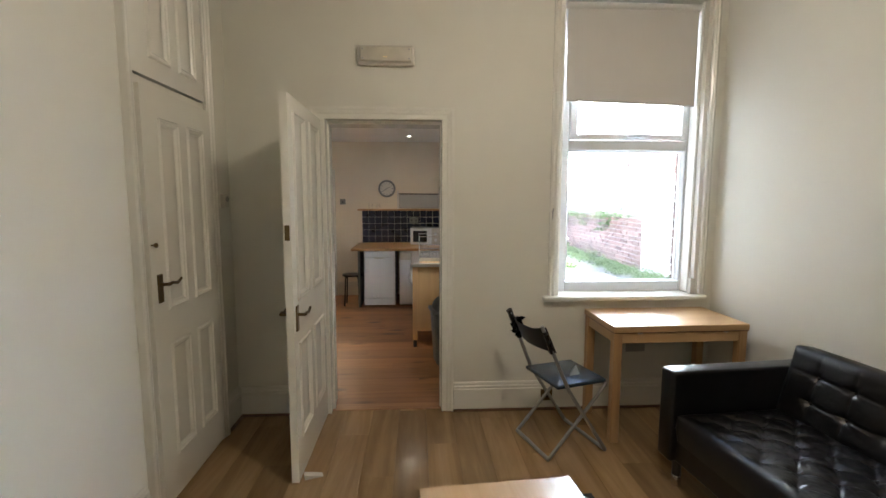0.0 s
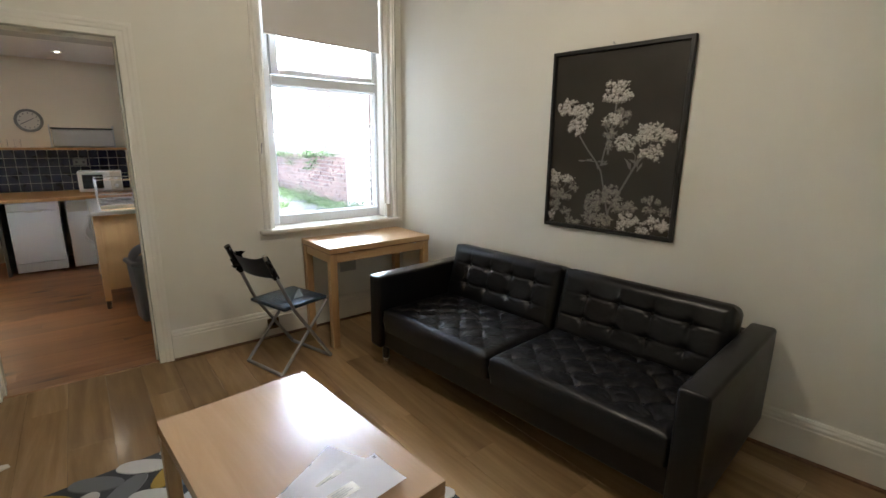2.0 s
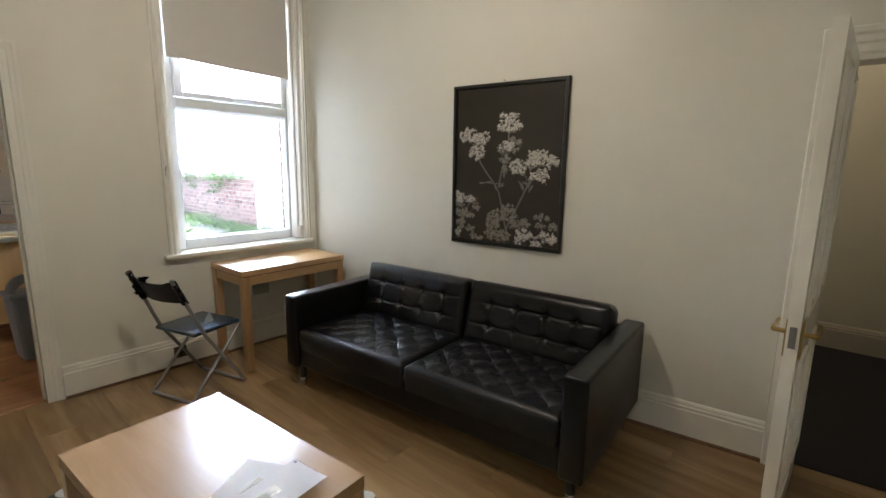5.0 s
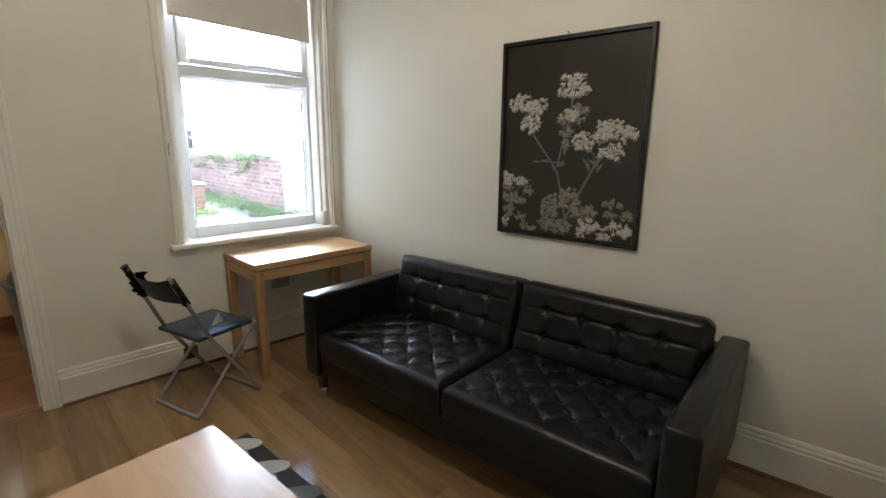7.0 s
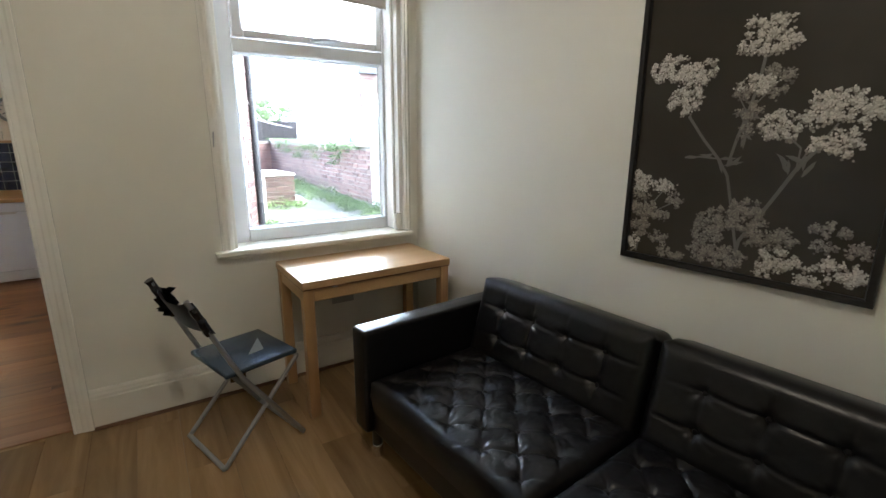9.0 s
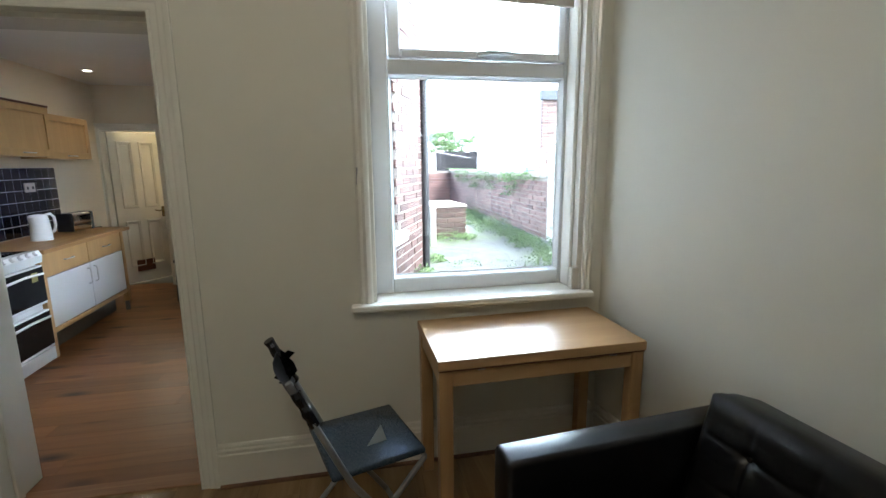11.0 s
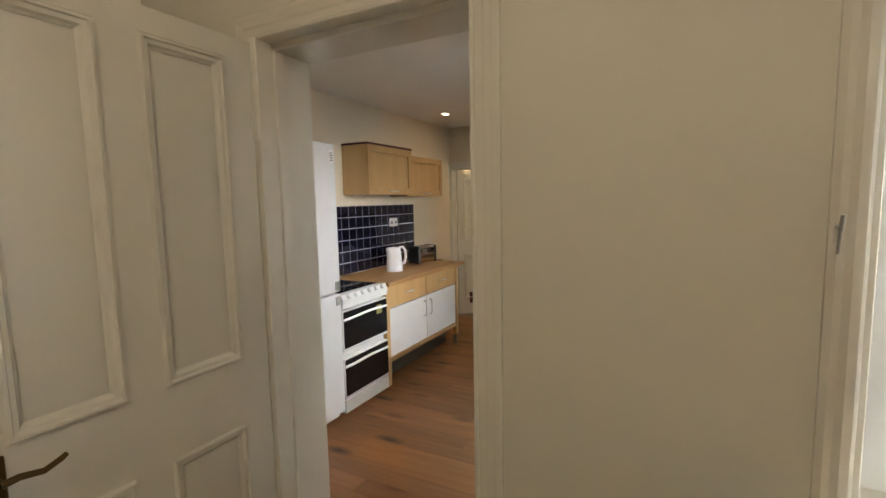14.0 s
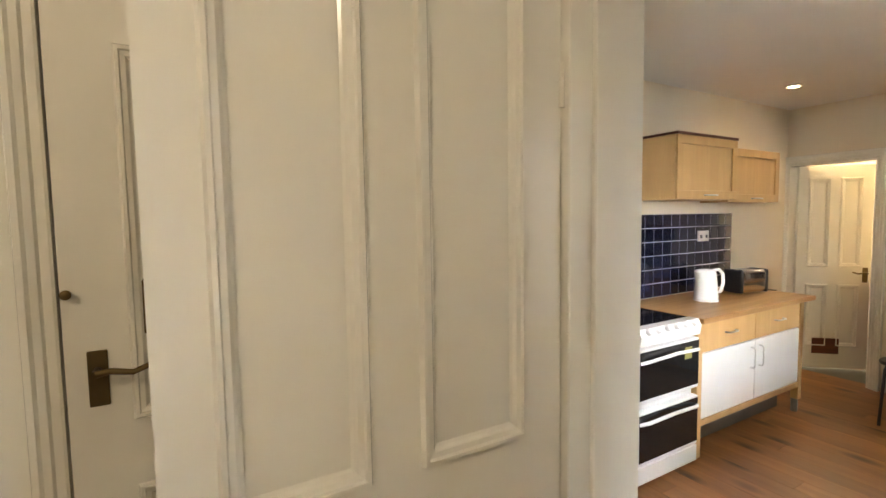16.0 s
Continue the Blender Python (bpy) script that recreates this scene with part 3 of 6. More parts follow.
# boxed reveal boards and inner casing
setting("trim", boxes(((WIN0 - 0.002, BACK + 0.005, SILL + 0.04), (WIN0 + 0.018, 3.755, WINTOP)), ((WIN1 - 0.028, BACK + 0.005, SILL + 0.04), (WIN1 + 0.002, 3.755, WINTOP)), bevel=0.003),
        WHITE, "white painted window reveal boards", "trim")
bm = bmesh.new()
box(bm, (WIN1 - 0.048, BACK + 0.05, SILL + 0.04), (WIN1 - 0.028, 3.755, WINTOP), 0.006)
setting("trim", bm, WHITE, "white boxed cord channel beside the window", "trim")
for x0, x1 in ((1.985, WIN0), (WIN1, 3.165)):
    bm = bmesh.new()
    w = x1 - x0
    prof = [(0, 0), (0, 0.016), (0.012, 0.024), (w * 0.4, 0.020), (w * 0.6, 0.026), (w - 0.008, 0.018), (w, 0.012), (w, 0)]
    prism(bm, prof, (x0, BACK, SILL + 0.04), (0, 0, TOP - SILL - 0.04), (1, 0, 0), (0, -1, 0))
    setting("trim", bm, WHITE, "white moulded window casing", "trim")
bm = bmesh.new()
box(bm, (1.945, BACK - 0.062, SILL + 0.008), (3.160, BACK, SILL + 0.040), 0.010, 3)
box(bm, (WIN0 - 0.001, BACK - 0.002, SILL + 0.002), (WIN1 + 0.001, 3.79, SILL + 0.0385))
setting("window_sill", bm, WHITE, "white painted wooden window sill board", "sill")

blind = thing("roller_blind", pose(0, BACK + 0.075, 0, 0, 0, 0), "cream fabric roller blind pulled part way down", "blind")
bm = bmesh.new()
n = 24
for side in (0.0, 0.0015):
    rows = []
    for k in range(n + 1):
        x = 2.105 + (3.055 - 2.105) * k / n
        zb = 2.262 - 0.026 * k / n
        rows.append([bm.verts.new((x, 0.003 * math.sin(k * 0.5) * (0.3 if z > 2.6 else 1) + side, z)) for z in (zb, zb + 0.1, zb + 0.3, 2.9)])
    for a, b in zip(rows, rows[1:]):
        for i in range(3):
            bm.faces.new((a[i], a[i + 1], b[i + 1], b[i]) if side else (b[i], b[i + 1], a[i + 1], a[i]))
part("fabric", bm, BLIND, blind)
bm = bmesh.new()
tube(bm, [(2.107, 0.0, 2.266), (3.053, 0.0, 2.240)], 0.008, 8)
part("bottom_bar", bm, BLIND, blind)
bm = bmesh.new()
tube(bm, [(2.09, 0.0, 2.915), (3.06, 0.0, 2.915)], 0.024, 14)
part("roller", bm, BLIND, blind, "", True)
bm = bmesh.new()
for dy in (-0.012, 0.012):
    tube(bm, [(3.068, dy, 2.9), (3.075, dy, 1.9), (3.082, dy, 0.92)], 0.0022, 6)
part("cord", bm, PVC, blind, "white looped pull cord")
cord_box = solid("cord_tensioner", boxes(((-0.02, -0.02, 0), (0.02, 0.02, 0.115)), bevel=0.005), OFFWHITE, "small white cord tensioner on the window sill", "bracket", m=pose(3.082, BACK + 0.02, SILL + 0.0395))

hook = thing("cord_hook", pose(1.995, BACK - 0.019, 1.46), "small metal cord cleat on the wall", "hook")
bm = bmesh.new()
box(bm, (-0.007, -0.004, -0.022), (0.007, 0.0, 0.022), 0.002)
part("plate", bm, WHITE, hook)
bm = bmesh.new()
tube(bm, [(0, -0.005, 0.01), (0, -0.03, 0.005), (0.002, -0.035, 0.035)], 0.004, 8)
tube(bm, [(0, -0.03, 0.005), (-0.003, -0.034, -0.04)], 0.003, 8)
part("prong", bm, GREYTUBE, hook, "", True)


# ---- doors ----
MOULD = [(0.0, 0.0), (0.006, 0.012), (0.014, 0.012), (0.017, 0.006), (0.028, 0.004), (0.034, -0.004), (0.040, -0.008)]


def lever(parent, x, z, y, way, metal, back=0.14):
    """A lever handle on a long plate; way: +1 or -1 along x for the lever, y sign for the face."""
    bm = bmesh.new()
    s = 1 if y > 0 else -1
    box(bm, (x - 0.021, min(y, y + s * 0.008), z - back * 0.65), (x + 0.021, max(y, y + s * 0.008), z + back * 0.35), 0.002)
    h = part("handle", bm, metal, parent, "lever handle on a long plate")
    bm = bmesh.new()
    tube(bm, [(x, y + s * 0.006, z), (x, y + s * 0.045, z)], 0.009, 10)
    tube(bm, [(x, y + s * 0.045, z), (x + way * 0.03, y + s * 0.048, z + 0.004), (x + way * 0.075, y + s * 0.047, z - 0.006), (x + way * 0.11, y + s * 0.046, z + 0.006), (x + way * 0.122, y + s * 0.044, z + 0.012)],
         [0.009, 0.008, 0.0075, 0.007, 0.006], 10)
    part("lever", bm, metal, h, "", True)


def leaf(ob, w, h, panels, t=0.040, mat=WHITE, sunk=0.012):
    """A framed door leaf from x 0 to w, z 0 to h, y -t/2 to t/2, with sunk moulded panels."""
    xs = sorted({0, w} | {p[0] for p in panels} | {p[1] for p in panels})
    zs = sorted({0, h} | {p[2] for p in panels} | {p[3] for p in panels})
    bm = bmesh.new()
    cells = []
    for x0, x1 in zip(xs, xs[1:]):
        for z0, z1 in zip(zs, zs[1:]):
            if not any(p[0] <= x0 and x1 <= p[1] and p[2] <= z0 and z1 <= p[3] for p in panels):
                cells.append((x0, x1, z0, z1))
    for x0, x1, z0, z1 in cells:
        box(bm, (x0, -t / 2, z0), (x1, t / 2, z1))
    bmesh.ops.remove_doubles(bm, verts=bm.verts, dist=1e-5)
    part("leaf", bm, mat, ob)
    for x0, x1, z0, z1 in panels:
        bm = bmesh.new()
        box(bm, (x0, -t / 2 + sunk, z0), (x1, t / 2 - sunk, z1))
        pn = part("panel", bm, mat, ob)
        bm = bmesh.new()
        for s in (-1, 1):
            ring(bm, x0 - 0.008, x1 + 0.008, z0 - 0.008, z1 + 0.008, s * (t / 2 - 0.0005), MOULD, s)
        part("moulding", bm, mat, pn)


def panel_door(name, m, w, h, panels, label, metal, hx, hz, way, mat=WHITE, plate=True):
    ob = tagged(new(name), label, "door", "", "structure")
    ob.matrix_world = m
    leaf(ob, w, h, panels, mat=mat)
    for y in (-0.02, 0.02):
        lever(ob, hx, hz, y, way, metal)
    if plate:
        bm = bmesh.new()
        x = w if hx > w / 2 else 0.0
        box(bm, (x - 0.002, -0.011, hz - 0.045), (x + 0.002, 0.011, hz + 0.035))
        part("lock_plate", bm, SOCKET, ob, "dull steel lock plate in the door edge")
    return ob


# kitchen door, folded back into the living room
KW = 0.83
KP = [(0.115, 0.370, 0.225, 0.758), (0.490, 0.738, 0.225, 0.758), (0.115, 0.370, 1.002, 2.005), (0.490, 0.738, 1.002, 2.005)]
kdoor = panel_door("door_1", pose(DOOR0 - 0.016, BACK - 0.020, 0.008, 0, 0, -90.0), KW, 2.085, KP,
                   "white four panel door standing open into the room", BRONZE, KW - 0.058, 0.93, -1, plate=False)
bm = bmesh.new()
for z in (0.25, 1.75):
    tube(bm, [(0.0, 0.024, z), (0.0, 0.024, z + 0.10)], 0.007, 8)
part("hinge", bm, WHITE, kdoor)
bm = bmesh.new()
box(bm, (KW - 0.001, -0.013, 1.335), (KW + 0.003, 0.013, 1.415), 0.001)
part("bolt_plate", bm, BRONZE, kdoor, "second dark keep plate in the door edge")
wedge = bmesh.new()
prism(wedge, [(0, 0), (0.10, 0), (0.0, 0.028)], (0, -0.02, 0), (0, 0.04, 0), (1, 0, 0), (0, 0, 1))
solid("door_wedge", wedge, OFFWHITE, "white plastic wedge under the open door", "door stop", m=pose(0.40, 2.80, 0.001, 0, 0, 20))

# hall door, open against the sofa wall's end
panel_door("door_2", on_right(HALL0 + 0.005, -0.022, 0.008, 268 - SKEW), 0.80, 2.00,
           [(0.11, 0.345, 0.22, 0.80), (0.455, 0.69, 0.22, 0.80), (0.11, 0.345, 0.99, 1.90), (0.455, 0.69, 0.99, 1.90)],
           "white panelled hall door standing open", BRASS, 0.742, 0.93, -1)
# built-in cupboard: tall door a little ajar and a top door
cup = panel_door("door_3", pose(LEFT + 0.012, CUP1 - 0.01, 0.02, 0, 0, -89.7), CUP1 - CUP0 - 0.02, 2.06,
                 [(0.10, 0.28, 0.22, 0.80), (0.38, 0.565, 0.22, 0.80), (0.10, 0.28, 0.99, 1.92), (0.38, 0.565, 0.99, 1.92)],
                 "white panelled cupboard door beside the doorway", BRONZE, 0.64, 1.125, -1, plate=False)
bm = bmesh.new()
lathe(bm, [(0.004, 0), (0.004, 0.014), (0.011, 0.018), (0.012, 0.026), (0.006, 0.031)], (0, 0, 0), 14)
knob = part("knob", bm, BRONZE, cup, "small dark knob", True)
knob.matrix_local = pose(0.69, 0.02, 1.32, -90)
top_door = tagged(new("door_4"), "white panelled door of the upper cupboard", "door", "", "structure")
top_door.matrix_world = pose(LEFT - 0.010, CUP1 - 0.008, 2.135, 0, 0, -90)
leaf(top_door, CUP1 - CUP0 - 0.016, 0.775, [(0.10, 0.28, 0.10, 0.68), (0.38, 0.565, 0.10, 0.68)])
# bathroom door, swung away from the kitchen
panel_door("door_5", pose(BATH0 + 0.035, KY + 0.10, 0.012, 0, 0, 46), 0.60, 1.92,
           [(0.09, 0.255, 0.22, 0.80), (0.345, 0.51, 0.22, 0.80), (0.09, 0.255, 0.98, 1.80), (0.345, 0.51, 0.98, 1.80)],
           "white panelled bathroom door standing half open", BRONZE, 0.555, 0.92, -1)
# hall side door frame
setting("trim", boxes(((5.38, -0.50, 0), (5.46, -0.47, 2.1)), ((5.86, -0.50, 0), (5.94, -0.47, 2.1)), ((5.46, -0.50, 2.02), (5.86, -0.47, 2.1)), bevel=0.004), WHITE, "white door frame in the hall", "trim")


# ---- living room furniture ----
def rounded(bm, lo, hi, r, seg=3):
    box(bm, lo, hi, r, seg)


def cushion(size, cells, puff, dip, diamond, seed=1, n=64, m=120, corner=0.035, edge_r=0.045):
    """A tufted cushion: a slab whose upper face swells between buttons, with rounded corners. size: x, y, z."""
    sx, sy, sz = size
    bm = bmesh.new()

    def height(u, v):
        a, b = u * cells[0], v * cells[1]
        wob = 0.05 * noise.noise(Vector((a * 1.7 + seed, b * 1.7, 8.0)))
        if diamond:
            p, q = a + b + wob, a - b + wob
            cr = min(abs(p - round(p)), abs(q - round(q)))
            fold = math.exp(-(cr / 0.045) ** 2)
            spots = [(math.floor(a) + i, math.floor(b) + j) for i in (0, 1) for j in (0, 1)] + [(math.floor(a) + 0.5, math.floor(b) + 0.5)]
        else:
            fa, fb = abs(a - round(a) + wob), abs(b - round(b) + wob)
            inside = min(1.0, max(0.0, min(a - 0.55, cells[0] - 0.45 - a) * 4))
            fold = max(math.exp(-(fa / 0.06) ** 2) * 0.62 * (1 if 0.5 < a < cells[0] - 0.5 else 0), math.exp(-(fb / 0.05) ** 2) * (0.3 + 0.5 * inside))
            spots = [(min(max(1, round(a)), int(cells[0]) - 1), min(max(1, round(b)), int(cells[1]) - 1))]
        best, turn = min((math.hypot(a - i, b - j), math.atan2(b - j, a - i)) for i, j in spots)
        button = math.exp(-(best / 0.15) ** 2)
        star = math.cos(turn * 7 + seed + 3 * noise.noise(Vector((round(a), round(b), seed)))) * math.exp(-(best / 0.26) ** 2) * min(1, best / 0.06)
        edge = min(1.0, min(u, 1 - u) * 7, min(v, 1 - v) * 9)
        fold *= max(0.15, 0.7 + 0.8 * noise.noise(Vector((a * 1.3 + seed, b * 1.3, 3.0 + seed))))
        crease = abs(noise.noise(Vector((a * 2.6 + seed * 3, b * 2.6, 4.4))))
        crush = 1.0 if diamond else 0.22
        wrinkle = 0.0016 * noise.noise(Vector((a * 5 + seed, b * 5, 1.7))) - 0.0022 * max(0, 0.10 - crease) / 0.10 + 0.0014 * noise.noise(Vector((a * 9, b * 12 + seed, 5.1)))
        sag = 0.35 * noise.noise(Vector((a * 0.9 + seed * 7, b * 0.9, seed)))
        return puff * (1 + sag) + wrinkle * crush * edge - (dip * (0.42 * fold + 0.80 * button) + 0.0022 * star) * edge

    top = []
    for i in range(n + 1):
        row = []
        for j in range(m + 1):
            u, v = i / n, j / m
            x, y = u * sx, v * sy
            roll = 1 - min(1, min(x, sx - x, y, sy - y) / edge_r)
            z = sz + height(u, v) - edge_r * (1 - math.sqrt(max(0, 1 - roll * roll)))
            cx, cy = min(max(x, corner), sx - corner), min(max(y, corner), sy - corner)
            far = math.hypot(x - cx, y - cy)
            if far > corner:
                x, y = cx + (x - cx) / far * corner, cy + (y - cy) / far * corner
            row.append(bm.verts.new((x, y, z)))
        top.append(row)
    for i in range(n):
        for j in range(m):
            bm.faces.new((top[i][j], top[i + 1][j], top[i + 1][j + 1], top[i][j + 1]))
    loop = [top[i][0] for i in range(n + 1)] + [top[n][j] for j in range(1, m + 1)] + [top[i][m] for i in range(n - 1, -1, -1)] + [top[0][j] for j in range(m - 1, 0, -1)]
    rims = [loop]
    for k, z in ((1.010, 0.50), (0.985, 0.0)):
        rims.append([bm.verts.new((sx / 2 + (p.co.x - sx / 2) * k, sy / 2 + (p.co.y - sy / 2) * k, sz * z)) for p in loop])
    count = len(loop)
    for hi, lo in zip(rims, rims[1:]):
        for i in range(count):
            bm.faces.new((hi[i], hi[(i + 1) % count], lo[(i + 1) % count], lo[i]))
    bm.faces.new(rims[-1])
    return bm


def buttons(parent, spots):
    for p in spots:
        bm = bmesh.new()
        lathe(bm, [(0.002, 0.005), (0.008, 0.004), (0.011, 0.0), (0.011, -0.006)], (0, 0, 0), 10)
        ob = part("button", bm, LEATHER, parent, "", True)
        ob.matrix_local = pose(*p)


SL, SD = 2.08, 0.95
sofa = thing("sofa", pose(2.549, 0.632, 0, 0, 0, 5.0), "black leather sofa with button tufted cushions", "sofa")
bm = bmesh.new()
rounded(bm, (0.035, 0.10, 0.160), (SD - 0.02, SL - 0.10, 0.295), 0.012)
part("base", bm, LEATHER, sofa)
for y0 in (0.0, SL - 0.115):
    bm = bmesh.new()
    rounded(bm, (0.0, y0, 0.158), (SD, y0 + 0.115, 0.655), 0.018, 4)
    part("armrest", bm, LEATHER, sofa, "", True)
bm = bmesh.new()
rounded(bm, (SD - 0.115, 0.10, 0.16), (SD - 0.002, SL - 0.10, 0.62), 0.02, 3)
part("back_frame", bm, LEATHER, sofa)
CW = (SL - 0.23) / 2
for k in range(2):
    y0 = 0.115 + CW * k
    ob = part("seat_cushion", cushion((0.72, CW - 0.006, 0.140), (4, 5), 0.008, 0.020, True, 3 + k, 120, 160), LEATHER, sofa, "square tufted leather seat cushion", True)
    ob.matrix_local = pose(0.012, y0 + 0.003, 0.290)
    buttons(ob, [(0.72 * (i + d) / 4, (CW - 0.006) * (j + d) / 5, 0.129) for d in (0, 0.5) for i in range(4) for j in range(5) if 0 < i + d < 3.7 and 0 < j + d < 5])
    bm = bmesh.new()
    tube(bm, [(0.010, 0.01, 0.098), (0.006, CW / 2, 0.100), (0.010, CW - 0.016, 0.098)], 0.0035, 6)
    part("piping", bm, LEATHER, ob)
    ob = part("back_cushion", cushion((0.405, CW - 0.006, 0.165), (3, 5), 0.010, 0.022, False, 9 + k, 76, 150, 0.05, 0.06), LEATHER, sofa, "upright tufted leather back cushion", True)
    ob.matrix_local = pose(0.745, y0 + 0.003, 0.362, 0, -75, 0)
    buttons(ob, [(0.405 * i / 3, (CW - 0.006) * j / 5, 0.153) for i in range(1, 3) for j in range(1, 5)])
for x, y in ((0.075, 0.075), (0.075, SL - 0.075), (SD - 0.075, 0.075), (SD - 0.075, SL - 0.075)):
    bm = bmesh.new()
    tube(bm, [(x, y, 0.06), (x, y, 0.163)], 0.024, 16)
    leg = part("leg", bm, BLACK, sofa, "", True)
    bm = bmesh.new()
    lathe(bm, [(0.021, 0), (0.025, 0.002), (0.026, 0.058), (0.024, 0.062)], (x, y, 0), 18)
    part("foot", bm, CHROME, leg, "chrome foot cap", True)

# narrow side table under the window
def leg_table(name, m, w, d, h, top, legw, inset, label, category, drawers=False):
    ob = thing(name, m, label, category)
    bm = bmesh.new()
    box(bm, (0, 0, h - top), (w, d, h), 0.003, 2)
    part("tabletop", bm, BEECH if w > d else BEECH_Y, ob)
    for x in (inset, w - inset - legw):
        for y in (inset, d - inset - legw):
            bm = bmesh.new()
            box(bm, (x, y, 0), (x + legw, y + legw, h - top), 0.003)
            part("leg", bm, BEECH_Z, ob)
    return ob


DW, DD = 0.895, 0.490
desk = leg_table("side_table", pose(2.262, 3.072, 0, 0, 0, 1.2), DW, DD, 0.768, 0.040, 0.055, 0.006, "narrow beech side table under the window", "table")
for lo, hi in (((0.062, 0.012), (DW - 0.062, 0.032)), ((0.062, DD - 0.032), (DW - 0.062, DD - 0.012)), ((0.012, 0.062), (0.032, DD - 0.062)), ((DW - 0.032, 0.062), (DW - 0.012, DD - 0.062))):
    bm = bmesh.new()
    box(bm, (*lo, 0.655), (*hi, 0.726), 0.002)
    part("apron", bm, BEECH, desk)
# thin brown slab stands in for the shadow below the extending leaf
bm = bmesh.new()
box(bm, (0.004, 0.003, 0.722), (DW - 0.004, DD - 0.003, 0.7275))
part("gap_strip", bm, BEAD, desk, "dark shadow line of the extending leaf")
for x in (0.16, DW - 0.165):
    bm = bmesh.new()
    box(bm, (x, 0.006, 0.716), (x + 0.03, 0.013, 0.722), 0.001)
    part("pull_catch", bm, STEEL, desk, "small metal leaf catch")

TH = 0.468
ROT = 4.8
ct = thing("coffee_table", pose(1.636, 2.022, 0, 0, 0, ROT) @ pose(-0.600, -0.965, 0), "low rectangular beech veneer coffee table", "table")
bm = bmesh.new()
box(bm, (0, 0, TH - 0.050), (0.600, 0.965, TH), 0.002, 2)
part("tabletop", bm, BEECH_Y, ct)
for x in (0.0, 0.550):
    for y in (0.0, 0.915):
        bm = bmesh.new()
        box(bm, (x + 0.001, y + 0.001, 0.012), (x + 0.049, y + 0.049, TH - 0.050), 0.002)
        part("leg", bm, BEECH_Z, ct)


def envelope(name, m, w, h, label, window=True, marks=()):
    ob = thing(name, m, label, "letter", "letters on the coffee table")
    bm = bmesh.new()
    n = 8
    grid = [[bm.verts.new((w * i / n, h * j / n, 0.003 + 0.004 * math.sin(i * 0.5) * math.sin(j * 0.45))) for j in range(n + 1)] for i in range(n + 1)]
    for i in range(n):
        for j in range(n):
            bm.faces.new((grid[i][j], grid[i + 1][j], grid[i + 1][j + 1], grid[i][j + 1]))
    bmesh.ops.solidify(bm, geom=list(bm.faces), thickness=0.0025)
    part("sheet", bm, PAPER, ob, "", True)
    if window:
        bm = bmesh.new()
        box(bm, (0.035, 0.060, 0.0075), (0.125, 0.105, 0.0085), 0.0)
        part("address_window", bm, OFFWHITE, ob, "crinkled clear address window")
        for k in range(4):
            bm = bmesh.new()
            box(bm, (0.042, 0.068 + 0.008 * k, 0.0088), (0.085 + 0.008 * ((k * 7) % 4), 0.0705 + 0.008 * k, 0.0092))
            part("text_bar", bm, INK, ob)
    for x, y, a in marks:
        bm = bmesh.new()
        box(bm, (x, y, 0.0088), (x + a, y + 0.004, 0.0092))
        part("print_mark", bm, INK, ob)
    return ob


def on_table(x, y, z, rz):
    return ct.matrix_world @ pose(x, y, z, 0, 0, rz)


envelope("envelope", on_table(0.237, 0.128, TH + 0.001, 25), 0.265, 0.17, "large white envelope lying on the coffee table", False, ((0.02, 0.160, 0.03), (0.15, 0.160, 0.012)))
envelope("envelope", on_table(0.262, 0.125, TH + 0.0095, 13), 0.20, 0.125, "white window envelope lying on the coffee table", True)
envelope("envelope", on_table(0.244, 0.059, TH + 0.018, 3), 0.256, 0.163, "opened white window envelope on the coffee table", True, ((0.235, 0.145, 0.012), (0.235, 0.138, 0.010), (0.012, 0.012, 0.024)))

# rug with a leaf pattern
rug = thing("rug", pose(1.955, 2.578, 0, 0, 0, 4.6), "charcoal rug with pale, grey and mustard leaf shapes", "rug")
bm = bmesh.new()
box(bm, (-1.40, -1.95, 0.0), (0, 0, 0.010), 0.004)
part("rug_base", bm, RUG, rug)


def leaf_shape(a, b):
    bm = bmesh.new()
    pts = []
    for k in range(20):
        t = 2 * math.pi * k / 20
        c, s_ = math.cos(t), math.sin(t)
        pts.append((a * math.copysign(abs(c) ** 1.15, c), b * math.copysign(abs(s_) ** 0.8, s_)))
    lo = [bm.verts.new((x, y, 0)) for x, y in pts]
    hi = [bm.verts.new((x * 0.97, y * 0.95, 0.004)) for x, y in pts]
    for k in range(20):
        bm.faces.new((lo[k], lo[(k + 1) % 20], hi[(k + 1) % 20], hi[k]))
    bm.faces.new(hi)
    return bm


leaf_sets = [mesh_of("leaf_pattern", leaf_shape(0.115, 0.052), mm) for mm in (RUG_W, RUG_G, RUG_Y)]
rnd = random.Random(5)
for r in range(15):
    for c in range(8):
        x = -1.33 + 0.178 * c + (0.089 if r % 2 else 0)
        y = -0.07 - 0.129 * r
        if x > -0.06 or x < -1.34:
            continue
        k = (c * 2 + r * 3) % 7
        me = leaf_sets[2 if k == 0 and not (r < 4 and c > 4) else 1 if k in (2, 5) else 0]
        piece("leaf_pattern", me, rug, pose(x, y, 0.0095, 0, 0, (38 if r % 2 else -38) + rnd.uniform(-4, 4)))

